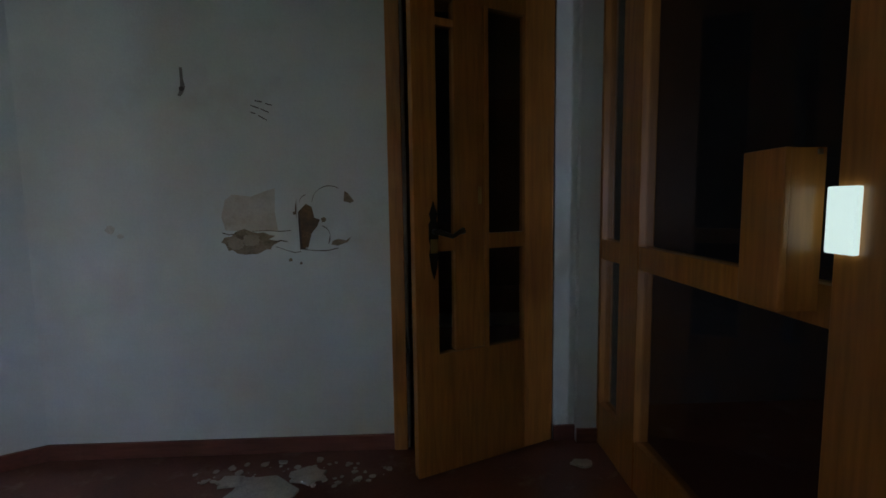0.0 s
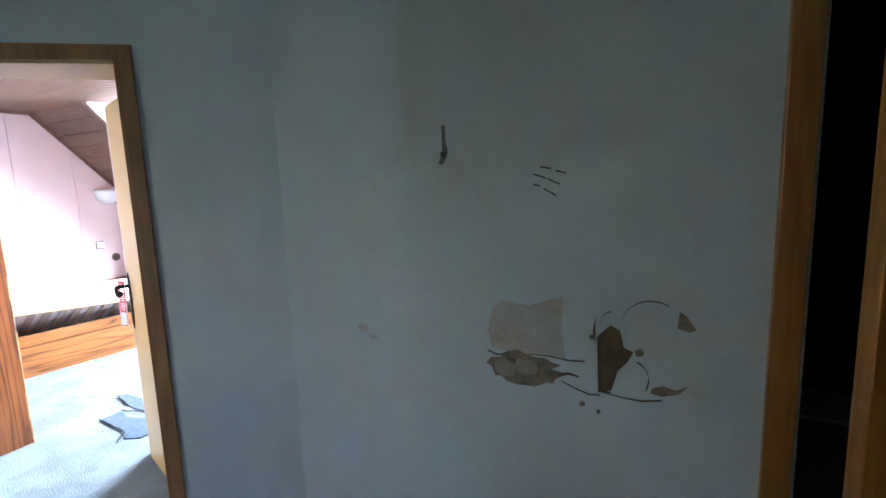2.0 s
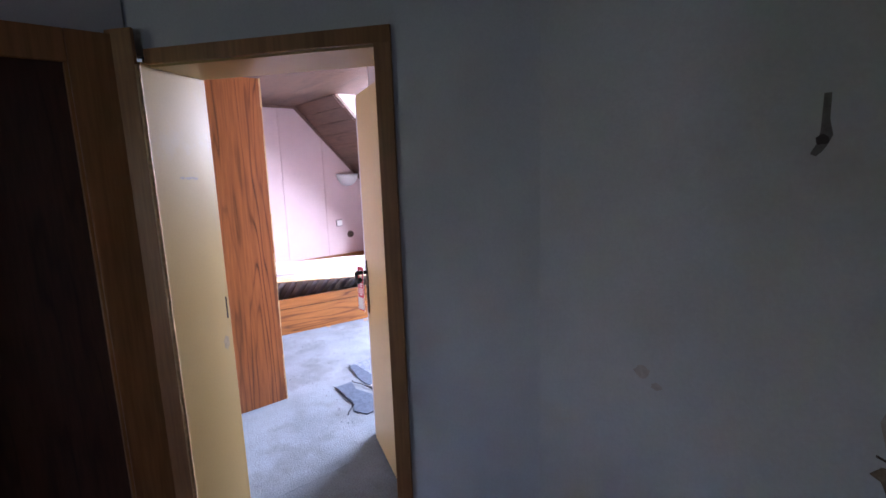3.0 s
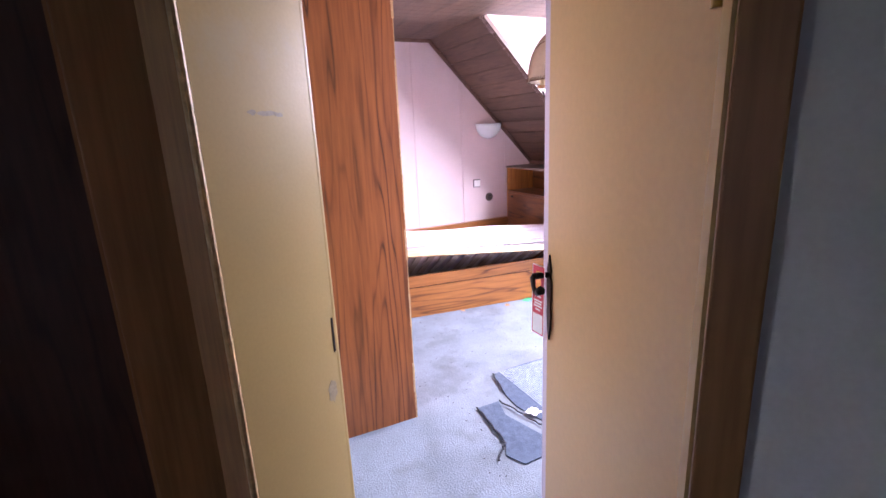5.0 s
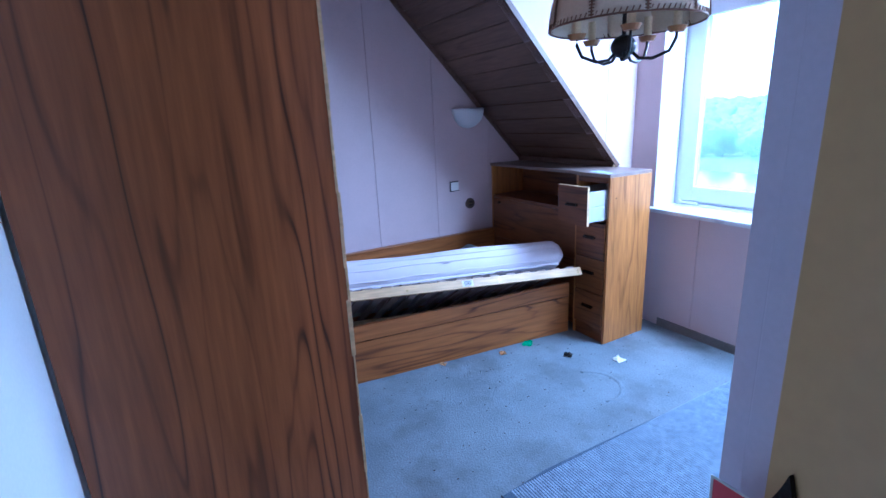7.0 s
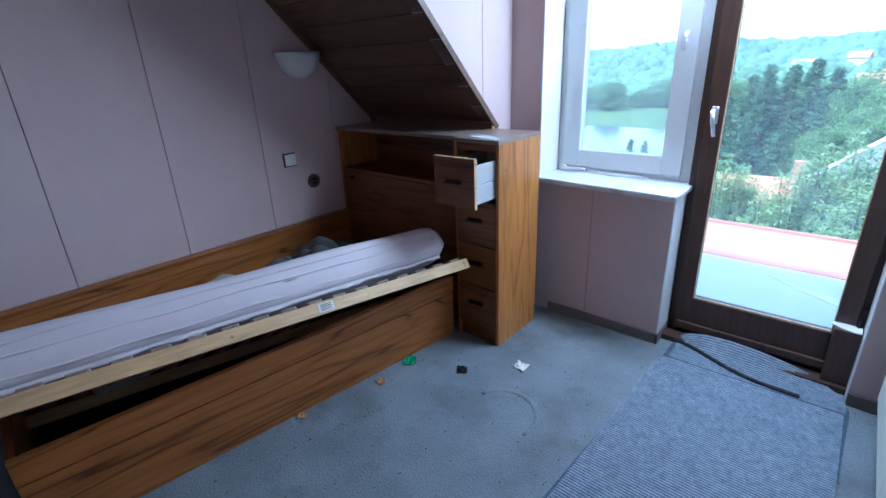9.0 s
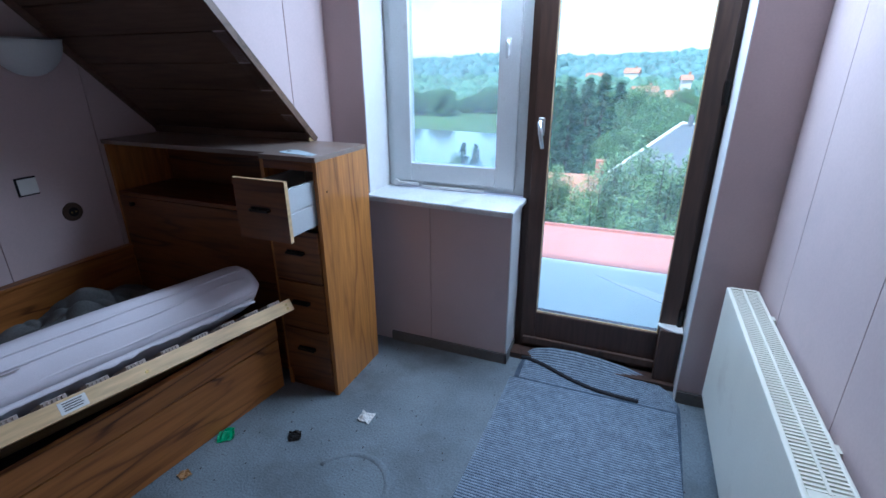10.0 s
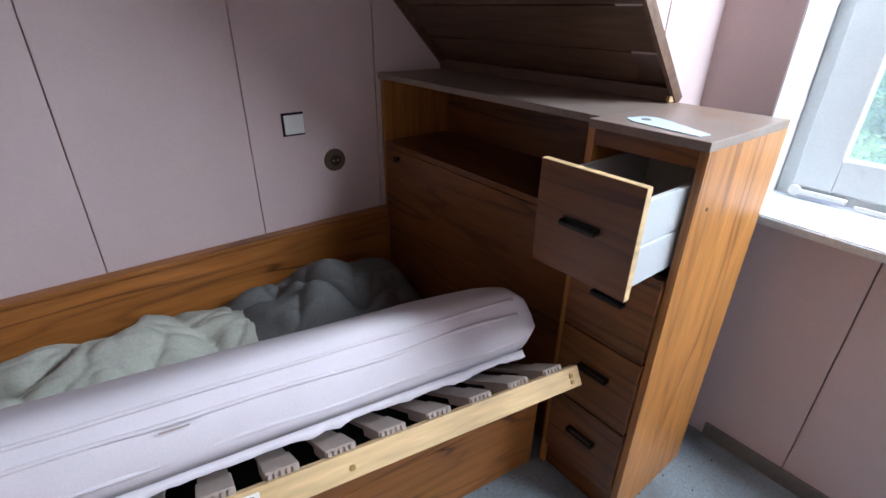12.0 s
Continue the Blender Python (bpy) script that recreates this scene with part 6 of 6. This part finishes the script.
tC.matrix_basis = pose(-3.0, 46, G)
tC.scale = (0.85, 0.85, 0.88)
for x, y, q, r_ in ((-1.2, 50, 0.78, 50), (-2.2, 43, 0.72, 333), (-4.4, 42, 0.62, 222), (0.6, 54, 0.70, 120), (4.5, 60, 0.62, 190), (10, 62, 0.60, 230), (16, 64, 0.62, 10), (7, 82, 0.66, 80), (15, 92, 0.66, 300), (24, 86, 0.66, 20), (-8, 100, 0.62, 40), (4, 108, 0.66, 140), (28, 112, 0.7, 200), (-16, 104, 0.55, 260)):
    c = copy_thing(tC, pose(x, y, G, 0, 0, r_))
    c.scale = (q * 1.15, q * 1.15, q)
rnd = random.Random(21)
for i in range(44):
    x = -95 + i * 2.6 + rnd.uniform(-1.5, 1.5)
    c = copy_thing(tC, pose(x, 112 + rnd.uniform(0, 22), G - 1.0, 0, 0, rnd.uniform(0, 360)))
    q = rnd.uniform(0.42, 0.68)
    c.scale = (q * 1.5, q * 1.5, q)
tB = tagged(sapling("young_tree", 9.5, 1.25, 2, M_LEAF2), "slender light green young tree below the balcony", "tree", "young trees below the balcony")
tB.matrix_basis = pose(-3.2, 20.4, G)
tB.scale = (1.08, 1.08, 1.04)
for x, y, q, r_ in ((-6.4, 20.5, 0.88, 60), (-7.2, 21.5, 0.88, 130), (-6.0, 21.8, 0.82, 20), (-4.25, 19.6, 0.88, 200), (-3.75, 20.8, 0.93, 280), (-2.4, 19.6, 0.93, 20), (-1.6, 20.2, 0.94, 310), (-0.9, 19.8, 0.90, 15), (-0.1, 20.6, 0.88, 75), (0.9, 21.0, 0.86, 175), (-2.8, 18.0, 0.85, 255), (-1.3, 17.6, 0.80, 90), (-5.0, 18.2, 0.62, 45), (-5.7, 18.0, 0.66, 145), (-0.2, 18.0, 0.80, 222), (-8.2, 23, 0.9, 5), (-3.4, 22.6, 0.88, 111), (-0.6, 16.6, 0.74, 7), (-3.6, 17.2, 0.78, 71), (-4.5, 17.0, 0.70, 171), (-6.6, 18.4, 0.78, 271), (-18.9, 44.3, 0.44, 12)):
    c = copy_thing(tB, pose(x, y, G, 0, 0, r_))
    c.scale = (q * 1.15, q * 1.15, q * 1.06)
tD = tagged(sapling("shrub", 7.4, 0.55, 9, leafy("bright_young_leaves", (0.34, 0.50, 0.17)), 9, 420, 0.075), "bright yellow-green shrub close to the balcony", "shrub")
tD.matrix_basis = pose(-2.85, 15.0, G)
tD.scale = (1.1, 1.1, 1.13)


def house(at, w, d, h, roof_h, turn, roof_mat, label, wins=3):
    t = thing("house", pose(*at, 0, 0, turn), label, "house", "houses in the valley")
    wall = box_part("wall", (-w / 2, w / 2, -d / 2, d / 2, 0, h), M_HOUSE, t)
    bm = bmesh.new()
    bm_prism(bm, [(-d / 2 - 0.4, h - 0.1), (d / 2 + 0.4, h - 0.1), (0, h + roof_h)], -w / 2 - 0.3, w / 2 + 0.3)
    bm_move(bm, Matrix(((0, 0, 1, 0), (1, 0, 0, 0), (0, 1, 0, 0), (0, 0, 0, 1))))
    roof = part("roof", bm, roof_mat, t)
    bm = bmesh.new()
    bm_box(bm, w * 0.2, w * 0.2 + 0.5, 0.2, 0.7, h + roof_h * 0.5, h + roof_h + 0.7)
    part("chimney", bm, M_TILE, roof)
    for k in range(wins):
        x = -w / 2 + w * (k + 0.5) / wins
        for z in ((1.0, 2.2), (3.4, 4.6)):
            if z[1] < h:
                box_part("window", (x - 0.5, x + 0.5, -d / 2 - 0.05, -d / 2 + 0.02, *z), M_WINDARK, t)
    return t


house((-6.4, 28.5, G), 6.4, 6, 4.0, 2.1, 6, M_TILE, "low house with orange tiled roof among the trees", 2)
house((-3.2, 133, G), 5.6, 6, 4.9, 1.9, 10, M_TILE, "distant pale house with orange roof")
house((3.4, 134, G), 4.2, 5, 4.0, 1.9, -15, M_TILE, "distant pale house with orange roof")
house((5.6, 134, G), 2.1, 3, 8.4, 1.0, 5, M_TILE, "distant tall pale house on the valley side", 1)
house((15.4, 118, G), 5.4, 6, 4.3, 1.2, -5, M_CORR, "distant house with grey roof", 3)
house((13.5, 134, G), 5, 6, 6.4, 1.9, 25, M_TILE, "distant pale house with orange roof")
house((33, 190, G), 10, 8, 6, 3, 25, M_TILE, "distant pale house with orange roof")
house((-24, 230, G), 7, 6, 6.5, 2.0, 12, M_TILE, "distant pale house with orange roof")
house((-9, 240, G), 6, 6, 8.5, 2.0, -8, M_TILE, "distant pale house on the wooded slope")
# low outbuilding: ridge along its own x, one slope falling towards the house
sh = thing("shed", pose(-0.42, 40, G, 0, 0, -35.8), "low outbuilding with grey corrugated roof", "shed")
box_part("wall", (0.3, 13.0, -8.0, -0.2, 0, 4.3), M_BARK, sh)
bm = bmesh.new()
k = 150
hi, lo = [], []
for i in range(k + 1):
    x, w = 13.4 * i / k, 0.035 * math.cos(i * math.pi)
    hi.append(bm.verts.new((x, 0.0, 7.7 + w)))
    lo.append(bm.verts.new((x, -8.7, 4.5 + w)))
for i in range(k):
    bm.faces.new((lo[i], lo[i + 1], hi[i + 1], hi[i]))
rf = part("roof", bm, M_CORR, sh, "weathered grey corrugated sheets")
md = rf.modifiers.new("thick", "SOLIDIFY"); md.thickness = 0.02
bm = bmesh.new()
bm_box(bm, -0.22, 0.02, -9.27, 0.1, 0.0, 0.16)
bm_move(bm, Matrix.Translation((0, 0, 7.66)) @ Matrix.Rotation(math.atan2(3.2, 8.7), 4, "X"))
part("verge", bm, M_HOUSE, rf, "pale verge board")
box_part("ridge_cap", (-0.2, 13.4, -0.12, 0.2, 7.70, 7.82), M_HOUSE, rf)
bm = bmesh.new()
bm_cyl(bm, (0.55, -0.2, 7.6), (0.55, -0.2, 8.35), 0.16)
part("flue", bm, M_CORR, rf)

# pale streak on the balcony screed, painted for a patch of sunlight
bm = bmesh.new()
bm_prism(bm, [(-3.47, 6.35), (-3.30, 6.26), (-3.02, 6.17), (-2.80, 6.10), (-2.86, 5.93), (-3.06, 6.06), (-3.28, 6.20)], -0.05, -0.046)
part("worn_streak", bm, plain("sunlit_streak_colour", (0.78, 0.78, 0.72), 0.8, var=0.06, scale=6), ob["balcony_floor"], "pale streak painted for sunlight on the screed")
